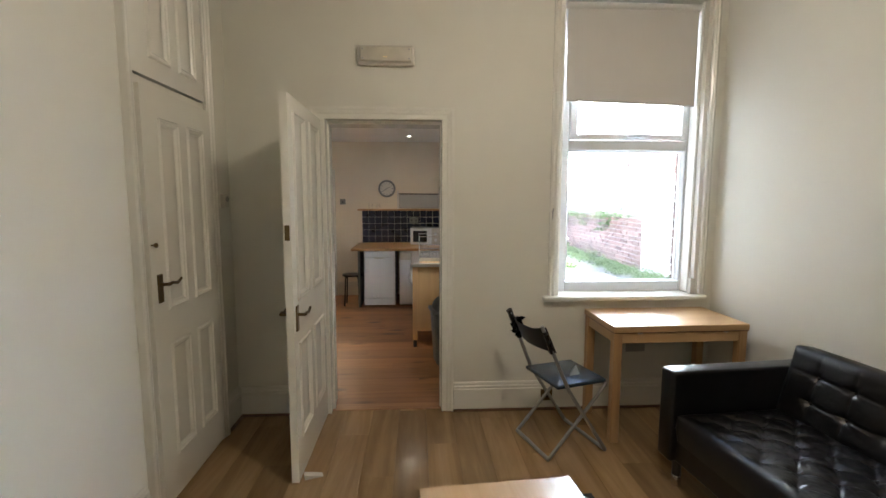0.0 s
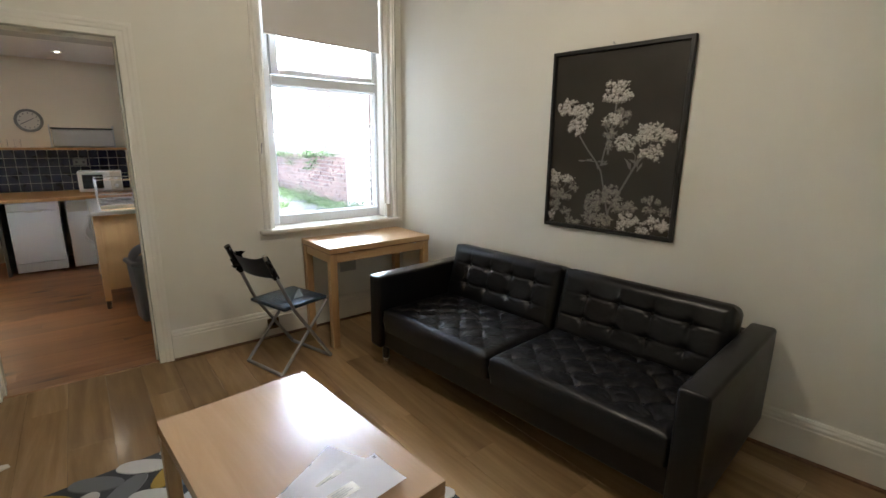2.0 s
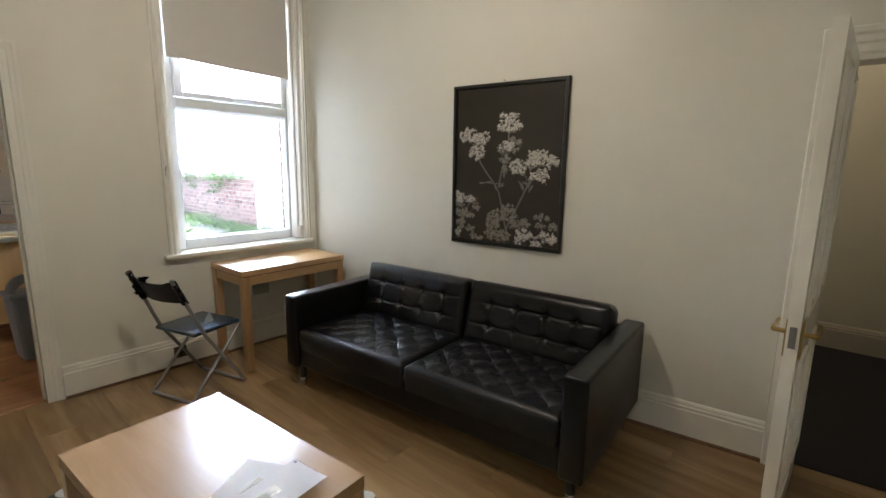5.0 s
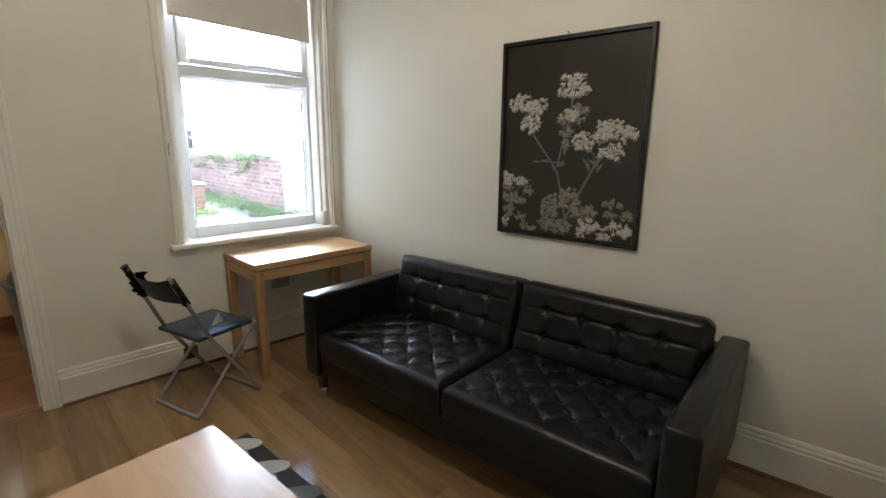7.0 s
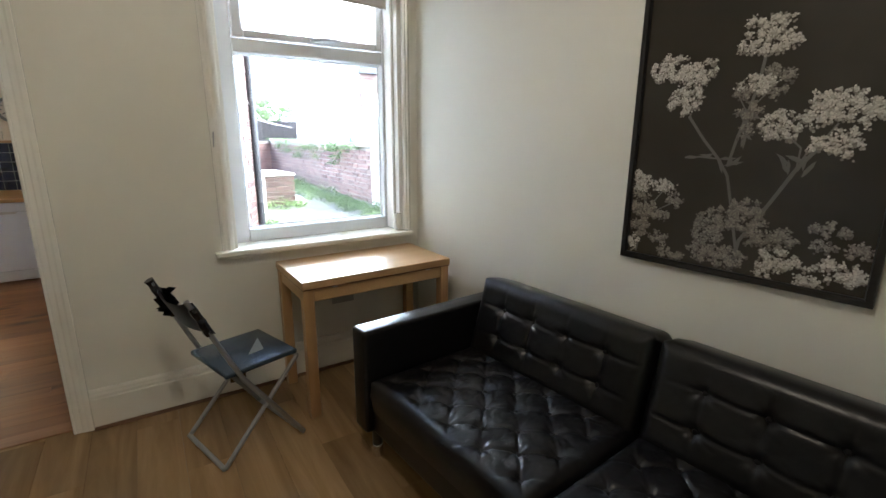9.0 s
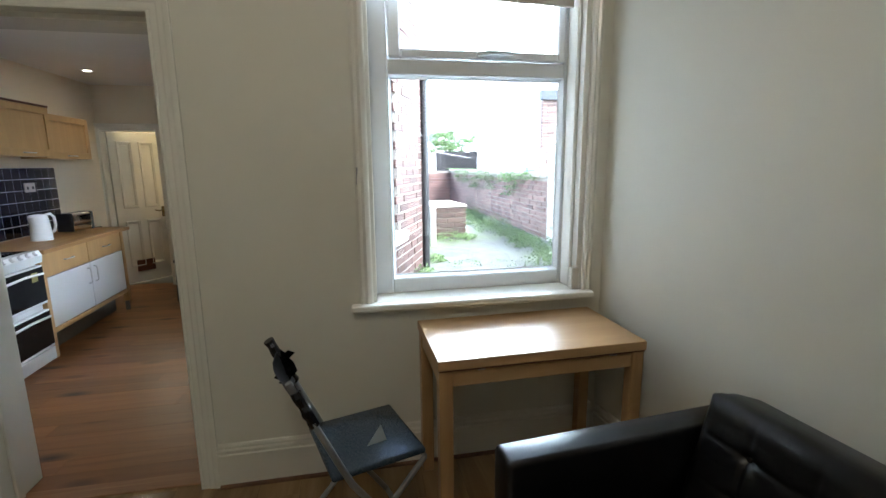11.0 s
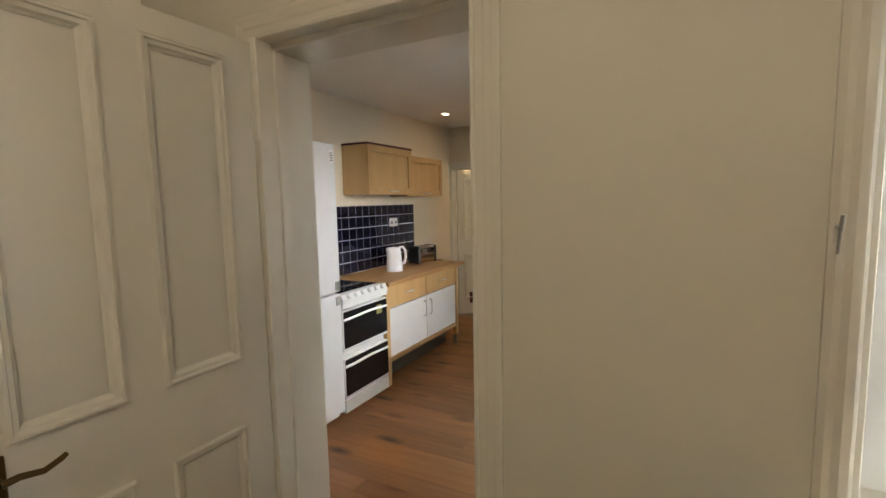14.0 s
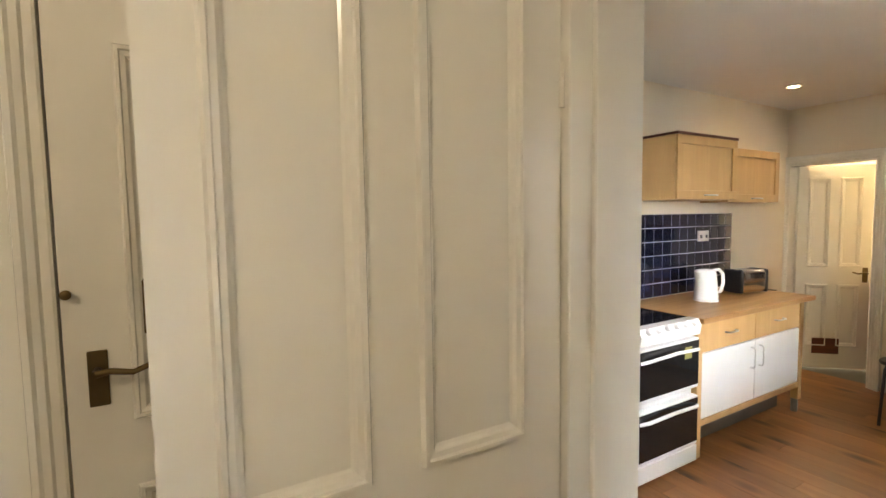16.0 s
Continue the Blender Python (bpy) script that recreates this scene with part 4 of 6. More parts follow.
# folding chair
chair = thing("folding_chair", pose(1.985, 3.145, 0, 0, 0, 17), "broken black folding chair with taped backrest", "chair")
bm = bmesh.new()
rounded(bm, (-0.205, -0.205, 0.432), (0.190, 0.205, 0.458), 0.011, 3)
for v in bm.verts:
    cx, cy = v.co.x + 0.0075, v.co.y
    if abs(cx) > 0.17 and abs(cy) > 0.18:
        v.co.x -= math.copysign(0.018, cx)
        v.co.y -= math.copysign(0.018, cy)
    v.co.z -= 0.010 * max(0, 1 - (cx / 0.2) ** 2) * max(0, 1 - (cy / 0.2) ** 2) if v.co.z > 0.44 else 0
part("seat", bm, SEATBLACK, chair, "padded dark vinyl seat", True)
for s in (-1, 1):
    bm = bmesh.new()
    y = s * 0.214
    tube(bm, [(0.155, y, 0.014), (-0.125, y, 0.43), (-0.173, y * 0.98, 0.535), (-0.245, y * 0.92, 0.70), (-0.305, y * 0.88, 0.835)], 0.0115, 10)
    part("back_tube", bm, GREYTUBE, chair, "", True)
    bm = bmesh.new()
    tube(bm, [(0.165, s * 0.188, 0.425), (-0.235, s * 0.188, 0.012)], 0.0105, 10)
    part("leg", bm, GREYTUBE, chair, "", True)
for x, y in ((-0.238, 0.188), (0.155, 0.214)):
    bm = bmesh.new()
    tube(bm, [(x, -y, 0.012), (x, y, 0.012)], 0.0115, 10)
    part("floor_bar", bm, GREYTUBE, chair, "", True)
bm = bmesh.new()
tube(bm, [(0.165, -0.188, 0.425), (0.165, 0.188, 0.425)], 0.009, 10)
part("seat_bar", bm, GREYTUBE, chair, "", True)
bm = bmesh.new()
rows = []
for i in range(13):
    y = -0.205 + 0.385 * i / 12
    bow = 0.050 * (1 - (y / 0.205) ** 2)
    peak = 0.030 * max(0, 1 - (y + 0.205) / 0.10)
    rows.append([bm.verts.new((-0.200 - bow - (z - 0.645) * 0.47, y, z)) for z in (0.668, 0.705, 0.755, 0.800 + peak)])
for a, b in zip(rows, rows[1:]):
    for k in range(3):
        bm.faces.new((a[k], a[k + 1], b[k + 1], b[k]))
bmesh.ops.solidify(bm, geom=list(bm.faces), thickness=0.012)
part("backrest", bm, BLACK, chair, "curved black plastic backrest panel", True)
for s, z0, z1 in ((1, 0.66, 0.845), (-1, 0.67, 0.80)):
    bm = bmesh.new()
    pts, rr = [], []
    rnd = random.Random(11 + s)
    for k in range(9):
        z = z0 + (z1 - z0) * k / 8
        pts.append((-0.125 - (z - 0.43) * 0.444 + rnd.uniform(-0.003, 0.003), s * 0.193 + rnd.uniform(-0.003, 0.003), z))
        rr.append((0.019 if s > 0 else 0.015) + rnd.uniform(-0.002, 0.005))
    tube(bm, pts, rr, 9)
    part("tape_wrap", bm, TAPE, chair, "crumpled black tape wrapped round the tube")
rnd = random.Random(4)
for k in range(8):
    y0, z0 = 0.165 + rnd.uniform(-0.025, 0.025), 0.775 + rnd.uniform(-0.04, 0.035)
    x0 = -0.262 + rnd.uniform(-0.02, 0.02)
    drop = rnd.uniform(0.014, 0.027)
    a = [Vector((x0 + rnd.uniform(-0.02, 0.02), y0 + rnd.uniform(-0.02, 0.02), z0 - drop * j)) for j in range(5)]
    bm = bmesh.new()
    rows = [(bm.verts.new(p + Vector((0.010, -0.014, 0))), bm.verts.new(p + Vector((-0.012, 0.016, 0.004)))) for p in a]
    for p, q in zip(rows, rows[1:]):
        bm.faces.new((p[0], p[1], q[1], q[0]))
    bmesh.ops.solidify(bm, geom=list(bm.faces), thickness=0.002)
    part("tape_strip", bm, TAPE, chair, "loose hanging strip of black tape")
bm = bmesh.new()
a, b, c = bm.verts.new((-0.03, -0.075, 0.4535)), bm.verts.new((0.06, -0.07, 0.4535)), bm.verts.new((0.07, 0.03, 0.4555))
d = bm.verts.new((0.045, -0.045, 0.515))
for f in ((a, b, d), (b, c, d), (a, c, d), (a, b, c)):
    bm.faces.new(f)
flap = solid("torn_label", bm, plain("pale_torn_backing", (0.36, 0.42, 0.46), 0.5), "pale triangular torn flap lying on the chair seat", "scrap")
flap.matrix_world = chair.matrix_world

# framed flower print
pic = thing("framed_print", on_right(0, 0, 0) @ pose(0, 0, 0), "large black framed print of pale cow parsley flowers", "picture")
PU0, PU1, PV0, PV1 = 1.526, 2.352, 0.982, 2.062
bm = bmesh.new()
ring(bm, PU0, PU1, PV0, PV1, 0.0, [(0.0, 0.002), (0.0, 0.026), (0.004, 0.030), (0.020, 0.030), (0.024, 0.022), (0.024, 0.010)])
part("frame", bm, FRAMEBLACK, pic)
bm = bmesh.new()
box(bm, (PU0 + 0.02, -0.012, PV0 + 0.02), (PU1 - 0.02, -0.004, PV1 - 0.02))
part("print", bm, PRINT, pic, "matt dark brown print ground")
W_, H_ = PU1 - PU0, PV1 - PV0


def uv(u, v):
    return PU0 + 0.024 + u * (W_ - 0.048), PV1 - 0.024 - v * (H_ - 0.048)


def stems(name, lines, material, y):
    for pts, r in lines:
        bm = bmesh.new()
        q = [Vector((uv(*p)[0], y, uv(*p)[1])) for p in pts]
        for a, b in zip(q, q[1:]):
            d = (b - a).normalized()
            sd = Vector((d.z, 0, -d.x)) * r
            bm.faces.new([bm.verts.new(p) for p in (a - sd, a + sd, b + sd, b - sd)])
        part(name, bm, material, pic)


stems("stem", [([(0.521, 0.982), (0.532, 0.888), (0.632, 0.741), (0.701, 0.634), (0.766, 0.561)], 0.0062),
               ([(0.528, 0.924), (0.482, 0.776), (0.445, 0.667), (0.397, 0.610), (0.319, 0.543), (0.240, 0.463)], 0.005),
               ([(0.439, 0.635), (0.461, 0.545), (0.491, 0.452), (0.514, 0.367), (0.524, 0.281)], 0.005),
               ([(0.701, 0.634), (0.704, 0.568), (0.647, 0.528)], 0.0028),
               ([(0.725, 0.609), (0.810, 0.494)], 0.003),
               ([(0.491, 0.452), (0.589, 0.361)], 0.0022),
               ([(0.492, 0.465), (0.444, 0.404)], 0.002),
               ([(0.048, 0.993), (0.077, 0.828), (0.059, 0.736)], 0.003),
               ([(0.077, 0.828), (0.160, 0.737)], 0.0025),
               ([(0.082, 0.841), (0.215, 0.780)], 0.002),
               ([(0.397, 0.610), (0.304, 0.605)], 0.003)], STEM, -0.0135)
bm = bmesh.new()
rnd = random.Random(21)
for u, v, a in ((0.284, 0.605, -5), (0.344, 0.606, 8), (0.441, 0.614, -15), (0.470, 0.621, 30), (0.414, 0.634, -70), (0.645, 0.609, -60), (0.664, 0.624, -80), (0.726, 0.615, 70), (0.745, 0.632, 60), (0.698, 0.604, -10), (0.505, 0.464, -40), (0.482, 0.477, -70), (0.458, 0.459, 30), (0.501, 0.526, -60), (0.487, 0.545, -80)):
    for k in range(2):
        c = uv(u + rnd.uniform(-0.01, 0.01), v + rnd.uniform(-0.006, 0.006))
        t = radians(a + rnd.uniform(-20, 20))
        ln, wd = 0.022 + rnd.uniform(0, 0.012), 0.006
        pts = [(-ln, 0), (-ln * 0.3, wd), (ln * 0.4, wd * 0.7), (ln, 0), (ln * 0.3, -wd), (-ln * 0.4, -wd * 0.6)]
        bm.faces.new([bm.verts.new((c[0] + p * math.cos(t) - q * math.sin(t), -0.0138, c[1] + p * math.sin(t) + q * math.cos(t))) for p, q in pts])
part("leaves", bm, STEM, pic)


def floret(bm, x, y, z, rad, rnd):
    n, off = rnd.choice((5, 6, 7)), rnd.uniform(0, 6)
    ring_ = [(rad * rnd.uniform(0.6, 1.1), off + 2 * math.pi * j / n) for j in range(n)]
    bm.faces.new([bm.verts.new((x + r * math.cos(a), y, z + r * math.sin(a))) for r, a in ring_])


def umbel(u, v, ru, rv, pale, y, rnd):
    """A domed flower head: crowded knots of tiny florets, each knot pale above and shaded below."""
    low, high = bmesh.new(), bmesh.new()
    cx, cz = uv(u, v)
    rx, rz = ru * (W_ - 0.048), rv * (H_ - 0.048)
    knot = 0.0125
    for k in range(max(7, int(2.3 * rx * rz / knot ** 2))):
        a, r = rnd.uniform(0, 2 * math.pi), math.sqrt(rnd.random())
        lob = 1 + 0.12 * math.sin(a * 5 + u * 40)
        kx, kz = cx + rx * r * lob * math.cos(a), cz + rz * r * lob * math.sin(a) * (1.0 if math.sin(a) > 0 else 0.85)
        kx = min(max(kx, PU0 + 0.034), PU1 - 0.034)
        kz = max(kz, PV0 + 0.034)
        for j in range(5):
            floret(low, kx + rnd.gauss(0, knot * 0.5), y - rnd.uniform(0, 0.0008), kz - knot * 0.35 + rnd.gauss(0, knot * 0.45), rnd.uniform(0.004, 0.0065), rnd)
        for j in range(8):
            floret(high, kx + rnd.gauss(0, knot * 0.42), y - 0.001 - rnd.uniform(0, 0.0012), kz + knot * 0.22 + rnd.gauss(0, knot * 0.32), rnd.uniform(0.0028, 0.0052), rnd)
    ob = part("flower_head", low, PETAL2 if pale else PETAL3, pic)
    part("blossom", high, PETAL if pale else PETAL2, ob)


for pale, y, heads in ((False, -0.0142, ((0.564, 0.329, 0.033, 0.017), (0.611, 0.349, 0.029, 0.014), (0.453, 0.392, 0.041, 0.024), (0.586, 0.393, 0.032, 0.019), (0.495, 0.452, 0.052, 0.027), (0.491, 0.52, 0.03, 0.022), (0.228, 0.768, 0.045, 0.026), (0.063, 0.803, 0.072, 0.051), (0.155, 0.826, 0.058, 0.026), (0.161, 0.922, 0.046, 0.024), (0.227, 0.971, 0.061, 0.029), (0.053, 0.891, 0.056, 0.04), (0.538, 0.767, 0.063, 0.025), (0.427, 0.82, 0.084, 0.046), (0.553, 0.811, 0.07, 0.045), (0.393, 0.881, 0.066, 0.039), (0.378, 0.953, 0.078, 0.039), (0.657, 0.861, 0.104, 0.042), (0.496, 0.955, 0.072, 0.041), (0.847, 0.81, 0.068, 0.022), (0.954, 0.866, 0.04, 0.024), (0.835, 0.864, 0.048, 0.017))),
                       (True, -0.0165, ((0.52, 0.182, 0.086, 0.021), (0.525, 0.244, 0.119, 0.041), (0.122, 0.299, 0.093, 0.046), (0.265, 0.321, 0.086, 0.045), (0.221, 0.413, 0.076, 0.046), (0.507, 0.367, 0.07, 0.034), (0.814, 0.441, 0.1, 0.047), (0.914, 0.468, 0.059, 0.039), (0.74, 0.472, 0.052, 0.035), (0.627, 0.5, 0.082, 0.048), (0.841, 0.554, 0.05, 0.047), (0.764, 0.554, 0.041, 0.026), (0.053, 0.716, 0.059, 0.035), (0.169, 0.717, 0.051, 0.029), (0.013, 0.688, 0.026, 0.016), (0.024, 0.954, 0.039, 0.024), (0.699, 0.928, 0.075, 0.037), (0.657, 0.973, 0.043, 0.03), (0.893, 0.935, 0.097, 0.029), (0.793, 0.985, 0.073, 0.017), (0.948, 0.945, 0.046, 0.031)))):
    for h in heads:
        umbel(*h, pale, y, rnd)
bm = bmesh.new()
tube(bm, [(0, 0, 0), (0, -0.02, 0.004)], 0.004, 8)
solid("picture_nail", bm, STEEL, "small nail holding the framed print", "nail", m=on_right((PU0 + PU1) / 2 - 0.03, 0, PV1 + 0.012))

# emergency light, thermostat, sockets, dark cabinet
bulk = thing("emergency_light", pose(0.832, BACK, 2.52), "aged white bulkhead emergency light above the doorway", "light")
bm = bmesh.new()
rounded(bm, (-0.194, -0.045, -0.066), (0.194, 0.0, 0.066), 0.016, 3)
part("body", bm, OFFWHITE, bulk, "", True)
bm = bmesh.new()
rounded(bm, (-0.172, -0.068, -0.048), (0.172, -0.045, 0.048), 0.010, 3)
part("cover", bm, LENS, bulk, "clear ribbed cover", True)
bm = bmesh.new()
tube(bm, [(-0.15, -0.056, -0.008), (0.15, -0.056, -0.008)], 0.007, 8)
part("lamp_tube", bm, OFFWHITE, bulk)
for x in (-0.155, 0.155):
    for z in (-0.03, 0.03):
        bm = bmesh.new()
        lathe(bm, [(0.006, 0), (0.006, 0.002)], (0, 0, 0), 8)
        sc = part("screw", bm, GREYBOX, bulk)
        sc.matrix_local = pose(x, -0.0685, z, 90)
bm = bmesh.new()
for x in (-0.012, 0.004):
    box(bm, (x - 0.004, -0.072, -0.022), (x + 0.004, -0.069, -0.016), 0.001)
part("indicator", bm, LEDGLOW, bulk)
stat = thing("thermostat", pose(LEFT, 3.475, 1.545, 0, 0, 90), "small white wall thermostat near the cupboard", "thermostat")
bm = bmesh.new()
rounded(bm, (-0.036, -0.028, -0.045), (0.036, 0, 0.045), 0.006)
part("case", bm, OFFWHITE, stat)
bm = bmesh.new()
lathe(bm, [(0.018, 0), (0.018, 0.006), (0.014, 0.009)], (0, 0, 0), 16)
d_ = part("dial", bm, GREYBOX, stat)
d_.matrix_local = pose(0, -0.028, 0.012, 90)


def wall_socket(name, m, w, label, material, category="socket", holes=2):
    ob = thing(name, m, label, category)
    bm = bmesh.new()
    rounded(bm, (-w / 2, -0.010, -0.043), (w / 2, 0, 0.043), 0.003)
    part("plate", bm, material, ob)
    for k in range(holes):
        x = -w / 4 + w / 2 * k if holes > 1 else 0
        bm = bmesh.new()
        box(bm, (x - 0.012, -0.013, -0.016), (x + 0.012, -0.009, 0.010), 0.001)
        part("insert", bm, BLACK, ob)
    return ob


wall_socket("wall_socket", pose(2.66, BACK, 0.47), 0.146, "blank grey metal wall plate under the table", GREYBOX, "wall plate", 0)
wall_socket("wall_socket", pose(1.99, BACK - 0.022, 0.115), 0.086, "brown single socket on the skirting board", BRONZE, holes=1)
cab = thing("low_cabinet", pose(LEFT + 0.028, 0.69, 0, 0, 0, 0), "low black cabinet against the wall", "cabinet")
bm = bmesh.new()
rounded(bm, (0, 0, 0.05), (0.26, 0.78, 0.775), 0.006)
part("body", bm, BLACK, cab)
bm = bmesh.new()
rounded(bm, (-0.004, -0.015, 0.775), (0.282, 0.795, 0.80), 0.008, 2)
part("top", bm, BLACK, cab)
bm = bmesh.new()
box(bm, (0.02, 0.02, 0), (0.24, 0.76, 0.05))
part("plinth", bm, BLACK, cab)

# ceiling pendant in the living room
pend = thing("pendant_lamp", pose(1.75, 1.55, TOP), "small ceiling pendant with frosted bulb", "lamp")
bm = bmesh.new()
lathe(bm, [(0.05, 0), (0.05, -0.02), (0.012, -0.035)], (0, 0, 0), 20)
part("rose", bm, WHITE, pend, "", True)
bm = bmesh.new()
tube(bm, [(0, 0, -0.03), (0, 0, -0.12)], 0.004, 8)
part("flex", bm, WHITE, pend)
bm = bmesh.new()
lathe(bm, [(0.018, -0.12), (0.020, -0.17), (0.015, -0.172)], (0, 0, 0), 16)
part("holder", bm, WHITE, pend, "", True)


# ---- kitchen ----
FX = -0.40                                    # fronts of the units along the west wall


def bar_handle(parent, at, way, length, material=STEEL, out=(1, 0, 0)):
    """A bow handle: two feet and a bar, along way."""
    a, w, o = Vector(at), Vector(way), Vector(out)
    bm = bmesh.new()
    tube(bm, [a - w * length / 2, a - w * length / 2 + o * 0.02, a - w * length * 0.4 + o * 0.028, a + w * length * 0.4 + o * 0.028, a + w * length / 2 + o * 0.02, a + w * length / 2], 0.005, 8)
    return part("handle", bm, material, parent, "", True)


fridge = thing("fridge_freezer", pose(KL + 0.02, 4.31, 0), "tall white fridge freezer", "fridge")
bm = bmesh.new()
rounded(bm, (0, 0, 0.02), (0.565, 0.555, 1.935), 0.006)
part("body", bm, APPLIANCE, fridge)
for z0, z1 in ((0.07, 0.915), (0.93, 1.93)):
    bm = bmesh.new()
    rounded(bm, (0.567, 0.0, z0), (0.620, 0.555, z1), 0.010, 3)
    dr = part("door", bm, APPLIANCE, fridge, "", True)
    bm = bmesh.new()
    zc = 0.87 if z0 < 0.5 else 0.975
    box(bm, (0.618, 0.50, zc - 0.03), (0.626, 0.548, zc + 0.03), 0.002)
    part("handle", bm, GREYBOX, dr)
bm = bmesh.new()
box(bm, (0.6205, 0.495, 1.80), (0.6215, 0.535, 1.89))
part("badge", bm, PAPER, fridge, "small white sticker with grey marks")
for k in range(4):
    bm = bmesh.new()
    box(bm, (0.6217, 0.500, 1.815 + 0.016 * k), (0.6222, 0.530 - 0.004 * (k % 2), 1.822 + 0.016 * k))
    part("text_bar", bm, INK, fridge)

cook = thing("cooker", pose(KL + 0.02, 4.905, 0), "white freestanding cooker with two black glass ovens", "cooker")
bm = bmesh.new()
rounded(bm, (0.0, 0, 0.03), (0.545, 0.55, 0.872), 0.004)
part("body", bm, APPLIANCE, cook)
bm = bmesh.new()
rounded(bm, (0.02, 0.004, 0.872), (0.53, 0.546, 0.886), 0.004)
part("hob", bm, DARKGLASS, cook, "black glass ceramic hob")
bm = bmesh.new()
prism(bm, [(0.545, 0.785), (0.592, 0.795), (0.600, 0.850), (0.580, 0.888), (0.520, 0.888), (0.520, 0.785)], (0, 0.002, 0), (0, 0.546, 0), (1, 0, 0), (0, 0, 1))
panel = part("control_panel", bm, APPLIANCE, cook)
for k in range(6):
    bm = bmesh.new()
    lathe(bm, [(0.019, 0), (0.018, 0.012), (0.014, 0.022), (0.006, 0.024)], (0, 0, 0), 14)
    kb = part("knob", bm, APPLIANCE, panel, "", True)
    kb.matrix_local = pose(0.588, 0.07 + 0.082 * k, 0.868, 0, 62, 0)
for z0, z1, hz in ((0.475, 0.775, 0.735), (0.125, 0.425, 0.395)):
    bm = bmesh.new()
    rounded(bm, (0.546, 0.004, z0), (0.588, 0.546, z1), 0.005)
    od = part("oven_door", bm, APPLIANCE, cook)
    bm = bmesh.new()
    box(bm, (0.588, 0.010, z0 + 0.022), (0.592, 0.540, z1 - 0.012), 0.001)
    part("oven_glass", bm, DARKGLASS, od, "black oven door glass")
    bm = bmesh.new()
    tube(bm, [(0.590, 0.012, hz - 0.03), (0.618, 0.06, hz - 0.018), (0.630, 0.275, hz - 0.004), (0.618, 0.49, hz - 0.018), (0.590, 0.538, hz - 0.03)], 0.010, 8)
    part("handle", bm, APPLIANCE, od, "curved white oven handle", True)
bm = bmesh.new()
rounded(bm, (0.546, 0.004, 0.02), (0.588, 0.546, 0.118), 0.004)
part("plinth", bm, APPLIANCE, cook)
bm = bmesh.new()
box(bm, (0.5925, 0.40, 0.665), (0.5932, 0.47, 0.735))
part("label", bm, plain("yellow_energy_label", (0.34, 0.32, 0.10), 0.5), cook, "small printed energy label")

unit = thing("base_unit", pose(KL + 0.02, 5.485, 0), "birch kitchen base unit with white doors", "cabinet")
UD, UW = 0.56, 1.34
for y in (0.0, UW - 0.05):
    for x in (0.0, UD - 0.05):
        bm = bmesh.new()
        box(bm, (x, y, 0.0 if y == 0 else 0.10), (x + 0.05, y + 0.05, 0.848), 0.002)
        part("post", bm, BIRCH, unit)
bm = bmesh.new()
box(bm, (0.02, 0.012, 0.20), (UD - 0.052, UW - 0.012, 0.845))
part("carcass", bm, BIRCH, unit)
bm = bmesh.new()
box(bm, (UD - 0.045, 0.05, 0.195), (UD - 0.002, UW - 0.05, 0.232), 0.002)
part("bottom_rail", bm, BIRCH, unit)
for y0, y1 in ((0.056, UW / 2 - 0.003), (UW / 2 + 0.003, UW - 0.056)):
    bm = bmesh.new()
    rounded(bm, (UD - 0.028, y0, 0.655), (UD - 0.006, y1, 0.840), 0.003)
    dr = part("drawer_front", bm, BIRCH, unit)
    bar_handle(dr, (UD - 0.006, (y0 + y1) / 2, 0.752), (0, 1, 0), 0.11)
    bm = bmesh.new()
    rounded(bm, (UD - 0.026, y0, 0.238), (UD - 0.004, y1, 0.647), 0.003)
    dd = part("door", bm, APPLIANCE, unit, "white cupboard door")
    bar_handle(dd, (UD - 0.004, y1 - 0.05 if y0 < 0.3 else y0 + 0.05, 0.535), (0, 0, 1), 0.14)
bm = bmesh.new()
box(bm, (UD - 0.16, 0.05, 0.0), (UD - 0.14, UW - 0.04, 0.195))
part("plinth", bm, SOCKET, unit, "dull metal plinth board")
bm = bmesh.new()
tube(bm, [(UD - 0.03, UW - 0.03, 0), (UD - 0.03, UW - 0.03, 0.10)], 0.022, 12)
part("leg", bm, SOCKET, unit)
solid("worktop", boxes(((KL + 0.001, 5.475, 0.849), (FX + 0.02, 6.905, 0.882)), bevel=0.003), WORKTOP, "oiled beech worktop on the base unit", "worktop")

